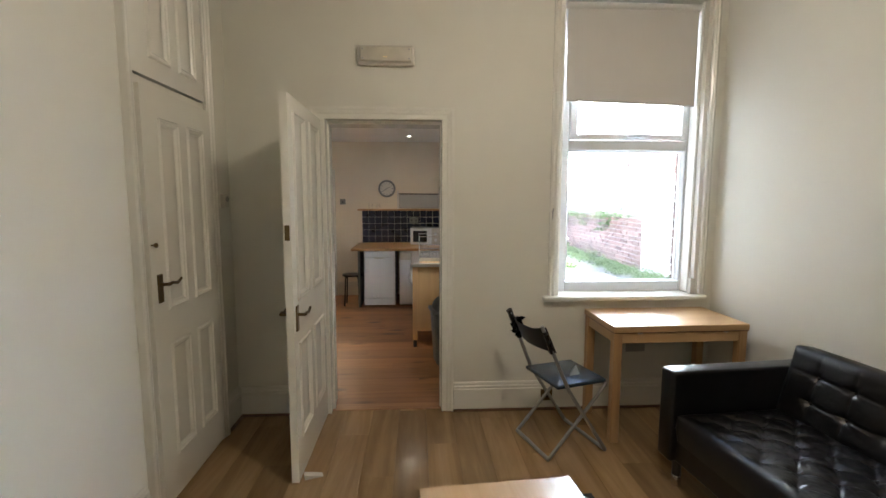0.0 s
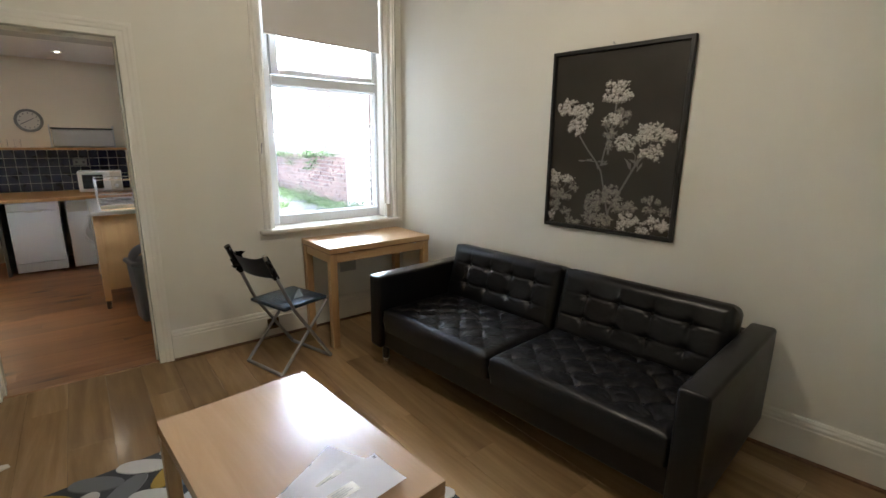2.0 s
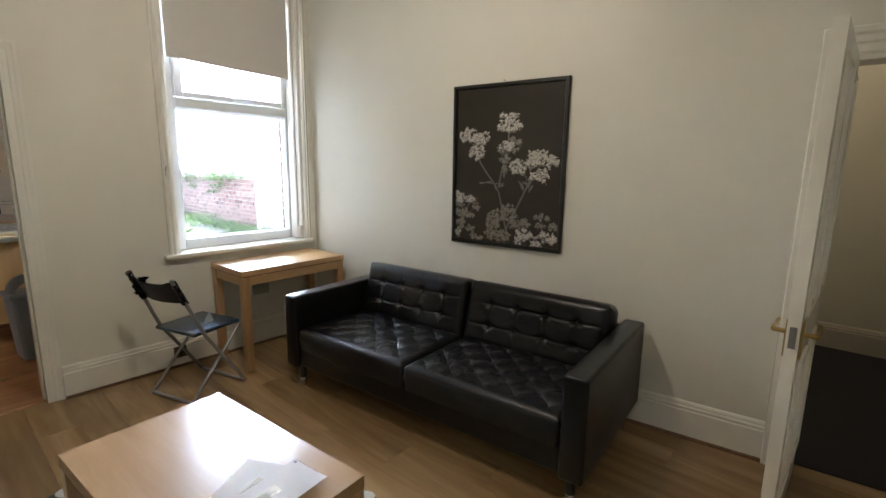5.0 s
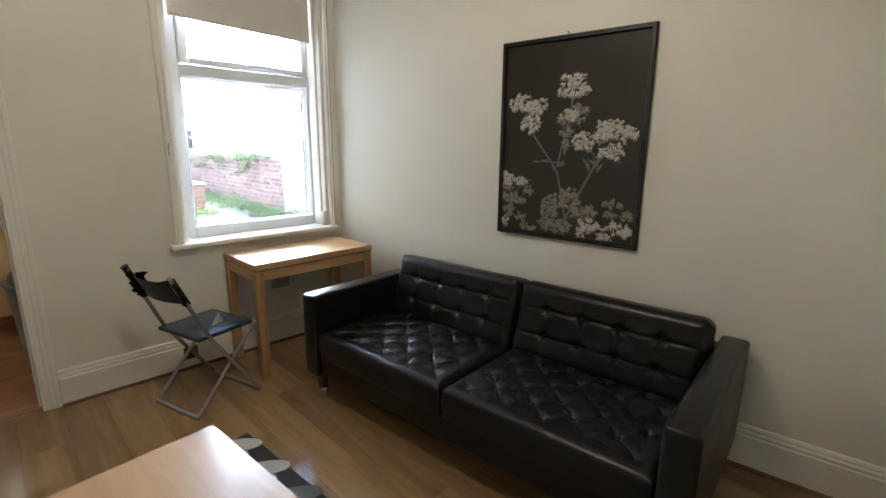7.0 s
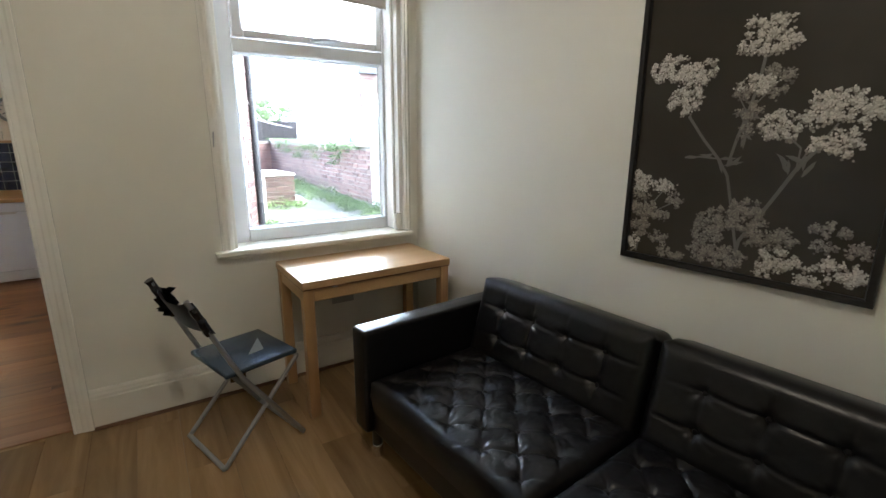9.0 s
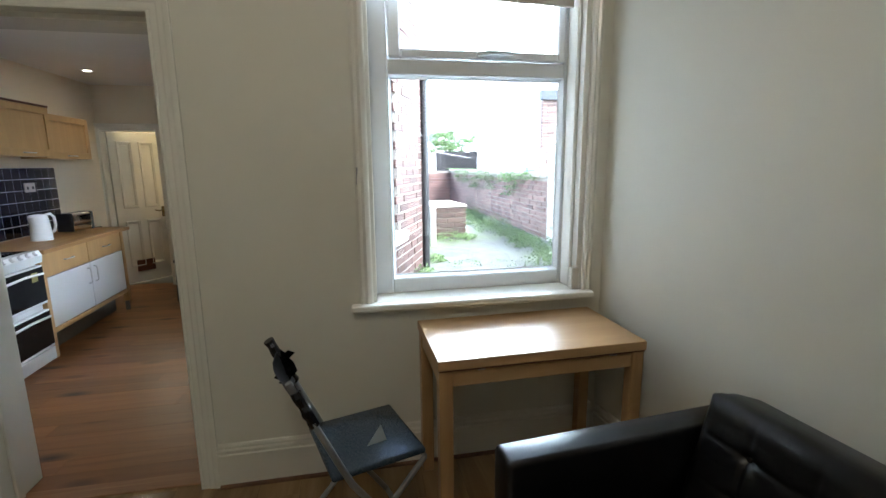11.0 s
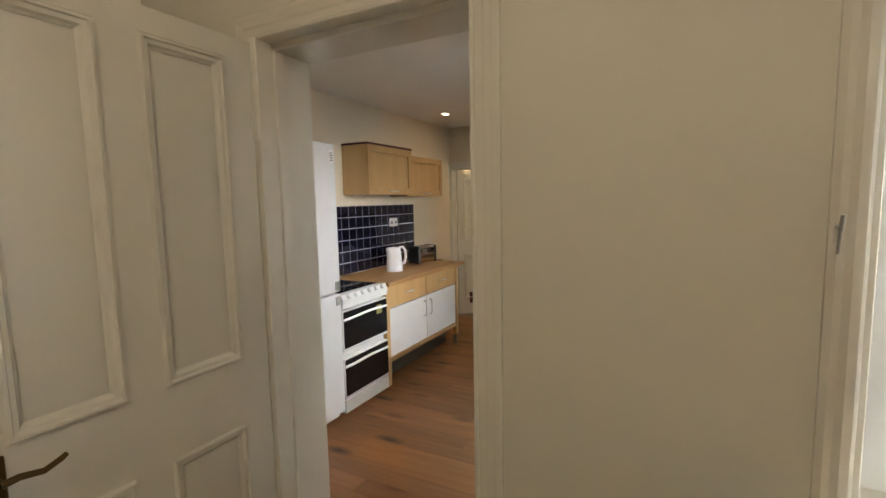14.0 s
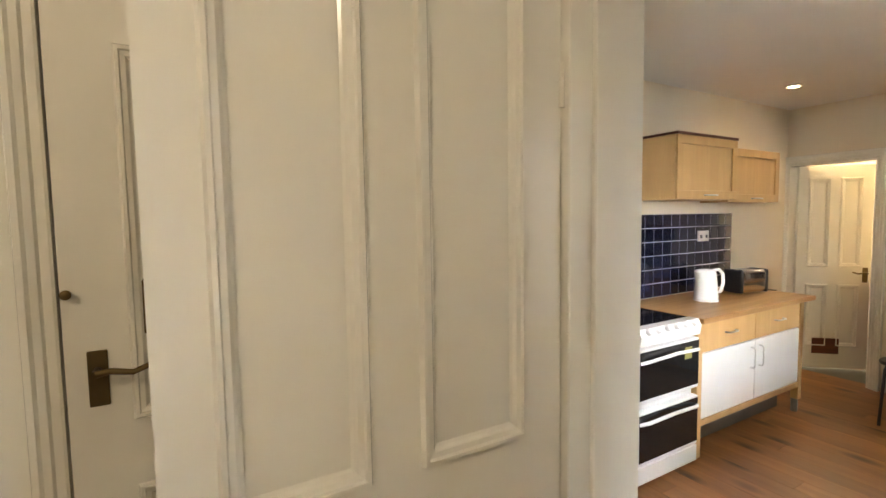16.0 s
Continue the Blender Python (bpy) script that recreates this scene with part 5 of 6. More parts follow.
WC = (("wall_cabinet", 5.70, 6.425, 1.605, 2.040, 0.285, "birch wall cabinet with a lift-up door"), ("wall_cabinet", 6.435, 7.205, 1.590, 2.005, 0.215, "shallow birch wall cabinet with framed door"))
for name, y0, y1, z0, z1, dp, lab in WC:
    wc = thing(name, pose(KL + 0.001, y0, z0), lab, "cabinet", "kitchen wall cabinets")
    w, h = y1 - y0, z1 - z0
    bm = bmesh.new()
    box(bm, (0, 0, 0), (dp - 0.020, w, h), 0.002)
    part("body", bm, BIRCH, wc)
    bm = bmesh.new()
    for a, b in (((0.001, 0.001), (w - 0.001, 0.062)), ((0.001, h - 0.062), (w - 0.001, h - 0.001)), ((0.001, 0.062), (0.062, h - 0.062)), ((w - 0.062, 0.062), (w - 0.001, h - 0.062))):
        box(bm, (dp - 0.018, a[0], a[1]), (dp, b[0], b[1]), 0.002)
    fr = part("door", bm, BIRCH, wc)
    bm = bmesh.new()
    box(bm, (dp - 0.016, 0.06, 0.06), (dp - 0.009, w - 0.06, h - 0.06))
    part("panel", bm, BIRCH, fr)
    bar_handle(fr, (dp, w * 0.52, 0.030), (0, 1, 0), 0.13)
    if dp > 0.25:
        bm = bmesh.new()
        box(bm, (0, -0.004, h), (dp + 0.004, w + 0.004, h + 0.018), 0.002)
        part("top_board", bm, MAHOG, wc, "darker top edge board")


def tile_field(parent_name, m, cols, rows, size, label, skip=()):
    """A field of square glazed tiles in the xz plane, faces towards -y, on a bed of grout."""
    ob = tagged(new(parent_name), label, "tiles", "", "structure")
    ob.matrix_world = m
    bm = bmesh.new()
    box(bm, (0, -0.004, 0), (cols * size, 0, rows * size))
    part("grout", bm, GROUT, ob)
    bm = bmesh.new()
    box(bm, (-size / 2 + 0.0022, -0.0045, -size / 2 + 0.003), (size / 2 - 0.0022, 0.0, size / 2 - 0.003), 0.0015)
    me = mesh_of("tile", bm, TILE)
    rnd = random.Random(cols)
    for c in range(cols):
        for r in range(rows):
            piece("tile", me, ob, pose((c + 0.5) * size, -0.0016, (r + 0.5) * size, rnd.uniform(-0.5, 0.5), 0, rnd.uniform(-0.5, 0.5)))
    return ob


tile_field("splashback", pose(KL + 0.0005, 5.55, 0.885, 0, 0, 90), 13, 6, 0.1035, "navy blue glazed tile splashback with pale grout")
sk = wall_socket("wall_socket", pose(KL + 0.009, 6.47, 1.325, 0, 0, 90), 0.146, "cream double socket on the tiles", OFFWHITE)

ket = thing("kettle", pose(-0.72, 6.07, 0.8825, 0, 0, 60), "white plastic jug kettle on the worktop", "kettle")
bm = bmesh.new()
lathe(bm, [(0.076, 0.012), (0.078, 0.03), (0.070, 0.14), (0.062, 0.205), (0.050, 0.222), (0.015, 0.228)], (0, 0, 0), 24)
for v in bm.verts:
    if v.co.z > 0.19 and v.co.x < -0.04:
        v.co.x -= 0.018
part("jug", bm, APPLIANCE, ket, "", True)
bm = bmesh.new()
tube(bm, [(0.05, 0, 0.215), (0.09, 0, 0.222), (0.118, 0, 0.19), (0.122, 0, 0.12), (0.105, 0, 0.065), (0.07, 0, 0.055)], 0.012, 10)
part("handle", bm, APPLIANCE, ket, "", True)
bm = bmesh.new()
lathe(bm, [(0.082, 0), (0.082, 0.010), (0.06, 0.013)], (0, 0, 0), 24)
part("base", bm, APPLIANCE, ket, "", True)

toa = thing("toaster", pose(-0.74, 6.64, 0.8825, 0, 0, 78), "chrome and black two slot toaster", "toaster")
bm = bmesh.new()
rounded(bm, (-0.13, -0.075, 0.012), (0.13, 0.075, 0.185), 0.025, 4)
part("body", bm, CHROME, toa, "", True)
for x in (-0.142, 0.112):
    bm = bmesh.new()
    rounded(bm, (x, -0.078, 0.008), (x + 0.03, 0.078, 0.188), 0.012, 3)
    part("end_cap", bm, BLACK, toa, "", True)
for y in (-0.035, 0.02):
    bm = bmesh.new()
    box(bm, (-0.10, y, 0.1845), (0.10, y + 0.018, 0.1865))
    part("slot", bm, BLACK, toa)
bm = bmesh.new()
tube(bm, [(0.10, 0.06, 0.006), (0.19, 0.10, 0.005), (0.24, 0.03, 0.005), (0.28, -0.04, 0.005)], 0.004, 6)
part("cable", bm, BLACK, toa)

# end wall run: dishwasher, washing machine, worktop, shelf
dw = thing("dishwasher", pose(0.262, 6.975, 0), "slim white dishwasher under the worktop", "dishwasher")
bm = bmesh.new()
rounded(bm, (0, 0.03, 0.02), (0.455, 0.60, 0.812), 0.003)
part("body", bm, APPLIANCE, dw)
bm = bmesh.new()
rounded(bm, (0.003, 0.0, 0.13), (0.452, 0.028, 0.715), 0.005)
part("door", bm, APPLIANCE, dw)
bm = bmesh.new()
rounded(bm, (0.003, -0.004, 0.722), (0.452, 0.028, 0.808), 0.005)
cp = part("control_panel", bm, APPLIANCE, dw)
bm = bmesh.new()
prism(bm, [(0.14, 0.0), (0.32, 0.0), (0.29, -0.022), (0.17, -0.022)], (0, -0.0055, 0.722), (0, 0.003, 0), (1, 0, 0), (0, 0, 1))
part("grip", bm, OFFWHITE, cp)
bm = bmesh.new()
box(bm, (0.006, 0.004, 0.02), (0.449, 0.028, 0.12), 0.002)
part("kick_plate", bm, APPLIANCE, dw)
wm = thing("washing_machine", pose(0.775, 6.99, 0), "white front loading washing machine", "washing machine")
bm = bmesh.new()
rounded(bm, (0, 0.0, 0.02), (0.595, 0.55, 0.812), 0.006)
part("body", bm, APPLIANCE, wm)
bm = bmesh.new()
lathe(bm, [(0.17, 0), (0.175, 0.02), (0.15, 0.035), (0.135, 0.03)], (0, 0, 0), 32)
ring_ = part("door_ring", bm, APPLIANCE, wm, "", True)
ring_.matrix_local = pose(0.30, 0.0, 0.42, 90)
bm = bmesh.new()
lathe(bm, [(0.135, 0.028), (0.10, 0.02), (0.03, 0.016)], (0, 0, 0), 32)
pg = part("porthole", bm, DARKGLASS, ring_, "dark glass porthole", True)
bm = bmesh.new()
rounded(bm, (0.015, -0.006, 0.68), (0.20, 0.004, 0.79), 0.003)
part("detergent_drawer", bm, OFFWHITE, wm)
solid("end_panel", boxes(((0.185, 6.93, 0), (0.215, KY - 0.001, 0.820)), bevel=0.002), SOCKET, "grey end panel beside the dishwasher", "panel")
solid("worktop", boxes(((0.095, 6.89, 0.821), (2.05, KY - 0.001, 0.856)), bevel=0.003), wood("beech_worktop_cross", (0.36, 0.18, 0.06), (0.55, 0.31, 0.12), "x", 0.9, 0.34, 0, 0.06, 0.08), "oiled beech worktop along the end wall", "worktop")
tile_field("splashback", pose(0.155, KY - 0.0005, 0.858), 13, 5, 0.103, "navy blue glazed tiles above the end worktop")
wall_socket("wall_socket", pose(0.985, KY - 0.010, 1.22), 0.146, "steel double socket on the tiles", SOCKET)
solid("wall_shelf", boxes(((0.105, KY - 0.20, 1.376), (1.53, KY - 0.001, 1.402)), bevel=0.003), WORKTOP, "beech shelf above the navy tiles", "shelf")
rack = thing("bread_bin", pose(0.735, KY - 0.185, 1.4025), "long grey metal bin on the shelf", "bin")
bm = bmesh.new()
rounded(bm, (0.02, 0.01, 0.012), (0.635, 0.165, 0.225), 0.010)
part("body", bm, GREYBOX, rack)
bm = bmesh.new()
box(bm, (0.01, 0.0, 0.228), (0.645, 0.170, 0.244), 0.003)
part("lid", bm, BLACK, rack, "black rim along the top")
for x in (0.0, 0.645):
    bm = bmesh.new()
    tube(bm, [(x, 0.02, 0), (x, 0.02, 0.275), (x, 0.15, 0.275), (x, 0.15, 0)], 0.006, 8)
    part("end_frame", bm, STEEL, rack)
for x in (0.30, 0.42):
    bm = bmesh.new()
    lathe(bm, [(0.028, 0), (0.034, 0.095), (0.032, 0.095), (0.026, 0.006)], (0, 0, 0), 16)
    solid("drinking_glass", bm, GLASS, "clear tumbler standing on the shelf", "glass", "tumblers on the shelf", True, pose(x, KY - 0.10, 1.4025))
mw = thing("microwave", pose(0.93, 7.36, 0.8565, 0, 0, -4), "white microwave on the end worktop", "microwave")
bm = bmesh.new()
rounded(bm, (0, 0.015, 0.01), (0.45, 0.34, 0.262), 0.006)
part("body", bm, APPLIANCE, mw)
bm = bmesh.new()
rounded(bm, (0.004, 0.0, 0.014), (0.325, 0.016, 0.258), 0.004)
md = part("door", bm, APPLIANCE, mw)
bm = bmesh.new()
box(bm, (0.045, -0.002, 0.05), (0.255, 0.001, 0.222), 0.001)
part("window", bm, DARKGLASS, md, "dark door window")
bm = bmesh.new()
rounded(bm, (0.33, 0.0, 0.014), (0.446, 0.016, 0.258), 0.004)
mp_ = part("control_panel", bm, OFFWHITE, mw)
for z in (0.08, 0.175):
    bm = bmesh.new()
    lathe(bm, [(0.024, 0), (0.022, 0.015), (0.01, 0.018)], (0, 0, 0), 16)
    kk = part("knob", bm, APPLIANCE, mp_, "", True)
    kk.matrix_local = pose(0.388, 0.0, z, 90)
clock = thing("wall_clock", pose(0.555, KY, 1.725, 90), "round chrome wall clock with pale dial", "clock")
bm = bmesh.new()
lathe(bm, [(0.128, 0), (0.138, 0.012), (0.132, 0.034), (0.108, 0.030), (0.106, 0.012)], (0, 0, 0), 36)
part("rim", bm, SOCKET, clock, "", True)
bm = bmesh.new()
lathe(bm, [(0.107, 0.012), (0.107, 0.016)], (0, 0, 0), 36)
dial = part("dial", bm, OFFWHITE, clock)
for k in range(12):
    bm = bmesh.new()
    box(bm, (-0.004, 0.080, 0.016), (0.004, 0.098, 0.0175))
    tk = part("hour_mark", bm, INK, dial)
    tk.matrix_local = pose(0, 0, 0, 0, 0, 30 * k)
for a, ln in ((-60, 0.055), (120, 0.085)):
    bm = bmesh.new()
    box(bm, (-0.004, -0.01, 0.0178), (0.004, ln, 0.0188))
    hd = part("clock_hand", bm, INK, dial)
    hd.matrix_local = pose(0, 0, 0, 0, 0, a)
wall_socket("light_switch", pose(-0.150, KY, 1.515), 0.088, "brushed metal light switch near the bathroom door", SOCKET, "switch", 1)

stool = thing("stool", pose(0.085, 7.11, 0), "small round dark stool with metal legs", "stool")
bm = bmesh.new()
lathe(bm, [(0.10, 0.432), (0.145, 0.436), (0.150, 0.448), (0.142, 0.460), (0.02, 0.463)], (0, 0, 0), 28)
part("seat", bm, BLACK, stool, "", True)
for k in range(4):
    a = radians(45 + 90 * k)
    bm = bmesh.new()
    tube(bm, [(0.09 * math.cos(a), 0.09 * math.sin(a), 0.434), (0.118 * math.cos(a), 0.118 * math.sin(a), 0.428), (0.130 * math.cos(a), 0.130 * math.sin(a), 0.40), (0.152 * math.cos(a), 0.152 * math.sin(a), 0.0)], 0.010, 8)
    part("leg", bm, BLACK, stool, "", True)

sinku = thing("sink_unit", pose(0.985, 5.08, 0), "birch sink base unit with white door", "cabinet")
bm = bmesh.new()
box(bm, (0.03, 0.03, 0.17), (0.60, 1.14, 0.855))
part("carcass", bm, BIRCH, sinku)
for x, y in ((0.0, 0.0), (0.0, 1.12), (0.56, 0.0), (0.56, 1.12)):
    bm = bmesh.new()
    box(bm, (x, y, 0.075), (x + 0.05, y + 0.05, 0.858), 0.002)
    part("post", bm, BIRCH, sinku)
for x, y in ((0.025, 0.025), (0.025, 1.145), (0.585, 0.025), (0.585, 1.145)):
    bm = bmesh.new()
    tube(bm, [(x, y, 0), (x, y, 0.08)], 0.020, 10)
    part("foot", bm, BLACK, sinku)
for y0, y1 in ((0.056, 0.58), (0.59, 1.114)):
    bm = bmesh.new()
    rounded(bm, (0.002, y0, 0.24), (0.024, y1, 0.835), 0.003)
    dd = part("door", bm, APPLIANCE, sinku, "white cupboard door")
    bar_handle(dd, (0.002, y1 - 0.05 if y0 < 0.3 else y0 + 0.05, 0.72), (0, 0, 1), 0.14, STEEL, (-1, 0, 0))
bm = bmesh.new()
box(bm, (0.012, 0.05, 0.165), (0.03, 1.12, 0.235), 0.002)
part("bottom_rail", bm, BIRCH, sinku)
sink = thing("sink", pose(0.97, 5.05, 0.859), "stainless steel sink top with drainer", "sink")
bm = bmesh.new()
for lo, hi in (((0, 0, 0), (0.64, 0.08, 0.035)), ((0, 0.08, 0), (0.09, 1.20, 0.035)), ((0.55, 0.08, 0), (0.64, 1.20, 0.035)), ((0.09, 0.48, 0), (0.55, 0.56, 0.035)), ((0.09, 1.12, 0), (0.55, 1.20, 0.035)), ((0.09, 0.56, 0), (0.55, 1.12, 0.022))):
    box(bm, lo, hi, 0.004)
part("rim", bm, STEEL, sink)
bm = bmesh.new()
box(bm, (0.09, 0.08, -0.15), (0.55, 0.48, -0.145))
for lo, hi in (((0.085, 0.075, -0.15), (0.09, 0.485, 0.01)), ((0.55, 0.075, -0.15), (0.555, 0.485, 0.01)), ((0.09, 0.075, -0.15), (0.55, 0.08, 0.01)), ((0.09, 0.48, -0.15), (0.55, 0.485, 0.01))):
    box(bm, lo, hi)
part("bowl", bm, STEEL, sink)
for k in range(8):
    bm = bmesh.new()
    box(bm, (0.13 + 0.05 * k, 0.60, 0.021), (0.145 + 0.05 * k, 1.08, 0.026), 0.002)
    part("drainer_rib", bm, STEEL, sink)
bm = bmesh.new()
tube(bm, [(0.585, 0.30, 0.034), (0.585, 0.30, 0.20)] + arc((0.585, 0.30, 0.20), (0.585, 0.30, 0.31), (0.47, 0.30, 0.30)) + [(0.40, 0.30, 0.25), (0.395, 0.30, 0.22)], 0.012, 10)
tp = part("tap", bm, CHROME, sink, "tall chrome swan neck tap", True)
dr = thing("dish_rack", pose(1.06, 5.67, 0.885), "chrome wire dish rack on the drainer", "dish rack")
bm = bmesh.new()
for z in (0.012, 0.10, 0.24):
    tube(bm, [(0, 0, z), (0.40, 0, z), (0.40, 0.45, z), (0, 0.45, z), (0, 0, z)], 0.004, 6)
part("wire_frame", bm, CHROME, dr)
for x, y in ((0, 0), (0.40, 0), (0.40, 0.45), (0, 0.45)):
    bm = bmesh.new()
    tube(bm, [(x, y, 0), (x, y, 0.245)], 0.006, 8)
    part("post", bm, CHROME, dr)
for k in range(9):
    bm = bmesh.new()
    tube(bm, [(0.04 + 0.04 * k, 0, 0.10), (0.04 + 0.04 * k, 0, 0.012), (0.04 + 0.04 * k, 0.45, 0.012), (0.04 + 0.04 * k, 0.45, 0.10)], 0.002, 5)
    part("wire", bm, CHROME, dr)

binn = thing("kitchen_bin", pose(1.325, 4.62, 0, 0, 0, 8), "tall grey plastic swing bin", "bin")
bm = bmesh.new()
rounded(bm, (-0.155, -0.125, 0.0), (0.155, 0.125, 0.50), 0.03, 4)
for v in bm.verts:
    k = 0.80 + 0.20 * v.co.z / 0.50
    v.co.x *= k
    v.co.y *= k
part("tub", bm, GREYBIN, binn, "", True)
bm = bmesh.new()
rounded(bm, (-0.170, -0.138, 0.498), (0.170, 0.138, 0.535), 0.012, 3)
part("rim", bm, GREYBIN, binn, "", True)
bm = bmesh.new()
rows = []
for i in range(11):
    t = math.pi * i / 10
    rows.append([bm.verts.new((0.150 * -math.cos(t) * (1 - 0.12 * abs(q) ** 2), 0.118 * q, 0.530 + 0.135 * math.sin(t) * (1 - 0.25 * q * q))) for q in (-1, -0.6, 0, 0.6, 1)])
for a, b in zip(rows, rows[1:]):
    for k in range(4):
        bm.faces.new((a[k], a[k + 1], b[k + 1], b[k]))
bmesh.ops.solidify(bm, geom=list(bm.faces), thickness=0.004)
part("lid", bm, GREYBIN, binn, "domed grey swing lid", True)

# the last fitting is out of view and houses the added third spot
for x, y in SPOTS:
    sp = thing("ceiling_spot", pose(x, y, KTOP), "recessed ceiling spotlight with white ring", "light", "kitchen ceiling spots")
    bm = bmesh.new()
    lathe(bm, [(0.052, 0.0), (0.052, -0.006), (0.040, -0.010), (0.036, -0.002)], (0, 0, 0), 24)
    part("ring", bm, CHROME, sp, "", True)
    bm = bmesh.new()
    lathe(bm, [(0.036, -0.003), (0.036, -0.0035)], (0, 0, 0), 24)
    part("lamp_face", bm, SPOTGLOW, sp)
# bathroom glimpses
solid("bath_panel", boxes(((-0.42, 8.10, 0), (-0.36, 9.6, 0.86)), bevel=0.004), MAHOG, "red brown wooden panel in the bathroom", "panel")
vent = thing("door_vent", pose(BATH0 + 0.035, KY + 0.10, 0.012, 0, 0, 46) @ pose(0.17, -0.022, 0.14), "red brown vent cover low on the bathroom door", "vent")
bm = bmesh.new()
box(bm, (-0.02, -0.008, 0), (0.20, 0, 0.15), 0.002)
part("plate", bm, MAHOG, vent)
bl = thing("bathroom_light", pose(-0.75, 8.75, 2.4), "round bathroom ceiling light", "light")
bm = bmesh.new()
lathe(bm, [(0.10, 0), (0.10, -0.03), (0.05, -0.05), (0.01, -0.055)], (0, 0, 0), 24)
part("diffuser", bm, BULBGLOW, bl, "", True)


# ---- outside ----
YZ = 0.42
bm = bmesh.new()
xs = [2.2 + 0.12 * k for k in range(30)] + [6.0, 8, 12, 20, 40, 90, 300]
ys = [BACK + THICK + 0.01 + 0.12 * k for k in range(60)] + [12, 15, 20, 30, 60, 150, 600]
grid = [[bm.verts.new((x, y, YZ + (0.035 * noise.noise(Vector((x * 1.4, y * 1.4, 0))) + 0.012 * noise.noise(Vector((x * 7, y * 7, 2))) if x < 7 and y < 13 else 0))) for y in ys] for x in xs]
for i in range(len(xs) - 1):
    for j in range(len(ys) - 1):
        bm.faces.new((grid[i][j], grid[i + 1][j], grid[i + 1][j + 1], grid[i][j + 1]))
setting("ground", bm, YARD, "cracked mossy concrete yard", "ground", True)

BR = (0.215, 0.1025, 0.065)


def brick_mesh(name, material, seed, ln=0.215, d=0.1025):
    rnd = random.Random(seed)
    bm = bmesh.new()
    box(bm, (-ln / 2, 0, -0.0325), (ln / 2, d, 0.0325), 0.004)
    for v in bm.verts:
        v.co += Vector((rnd.uniform(-0.002, 0.002), rnd.uniform(-0.002, 0.002), rnd.uniform(-0.0015, 0.0015)))
    return mesh_of(name, bm, material)


def brick_face(parent, length, height, material, seed, x0=0.0, z0=0.0, skip=None, limit=290, rough=0.003):
    """Courses of bricks with their faces at y 0, looking towards -y; past the limit they are joined."""
    rnd = random.Random(seed)
    kinds = [brick_mesh("brick", material, seed + k) for k in range(3)]
    half = brick_mesh("brick", material, seed + 9, 0.1025)
    made, rest = 0, []
    for r in range(int(height / 0.075)):
        z = z0 + 0.0375 + 0.075 * r
        x = x0 + (0.0 if r % 2 else -0.1125)
        while x < x0 + length - 0.02:
            c = x + 0.1075
            w = 0.215
            if x < x0 - 0.01:
                c, w = x0 + 0.05125, 0.1025
            if c + w / 2 > x0 + length + 0.01:
                w = x0 + length - x
                c = x + w / 2
            if not (skip and skip(c, z)):
                m = pose(c, rnd.uniform(-rough, rough), z, rnd.uniform(-1, 1), rnd.uniform(-0.8, 0.8), rnd.uniform(-0.8, 0.8))
                if made < limit:
                    short = w < 0.2
                    piece("brick", half if short else rnd.choice(kinds), parent, m @ Matrix.Diagonal((w / 0.1025 if short else 1, 1, 1, 1)))
                    made += 1
                else:
                    rest.append((m, w))
            x += 0.225
    if rest:
        bm = bmesh.new()
        for m, w in rest:
            vs = [bm.verts.new(m @ Vector((a * w / 2, b, c * 0.0325))) for a in (-1, 1) for b in (0, 0.1) for c in (-1, 1)]
            for f in ((0, 1, 3, 2), (4, 6, 7, 5), (0, 4, 5, 1), (2, 3, 7, 6), (0, 2, 6, 4), (1, 5, 7, 3)):
                bm.faces.new([vs[i] for i in f])
        ob = link("brickwork", bm, material, parent)
        tagged(ob, "", "", "", "stuff")


# slanting brick wall with its window, downpipe and gutter head
off = tagged(new("wall_offshoot"), "red brick outer wall of the kitchen", "wall", "", "structure")
off.matrix_world = OFF @ pose(0, -0.05, 0)
brick_face(off, 1.23, 2.85, BRICK, 31, 1.09, YZ, lambda x, z: x < 1.50 and 0.95 < z < 2.15)
bm = bmesh.new()
box(bm, (0.6, -0.06, 0.86), (1.56, 0.10, 0.945), 0.008)
part("window_sill", bm, RENDER_W, off, "pale stone window sill")
bm = bmesh.new()
for lo, hi in (((0.70, 0.95), (0.76, 2.15)), ((1.44, 0.95), (1.50, 2.15)), ((0.76, 0.95), (1.44, 1.01)), ((0.76, 2.09), (1.44, 2.15)), ((0.76, 1.62), (1.44, 1.67))):
    box(bm, (lo[0], 0.10, lo[1]), (hi[0], 0.16, hi[1]), 0.004)
part("window_frame", bm, PVC, off, "white kitchen window frame")
bm = bmesh.new()
box(bm, (0.75, 0.128, 1.0), (1.45, 0.132, 2.10))
gp = part("pane", bm, GLASS, off)
gp.visible_shadow = False
pipe = thing("downpipe", OFF @ pose(2.350, -0.080, YZ), "black cast iron downpipe at the brick corner", "pipe")
bm = bmesh.new()
tube(bm, [(0, 0, 0.02), (0, 0, 1.90)], 0.036, 12)
part("pipe", bm, PIPE, pipe, "", True)
bm = bmesh.new()
lathe(bm, [(0.045, 1.88), (0.085, 1.96), (0.09, 2.03), (0.06, 2.03)], (0, 0, 0), 12)
part("hopper_head", bm, PIPE, pipe)
for z in (0.5, 1.3):
    bm = bmesh.new()
    lathe(bm, [(0.044, z), (0.044, z + 0.06)], (0, 0, 0), 12)
    part("collar", bm, PIPE, pipe)

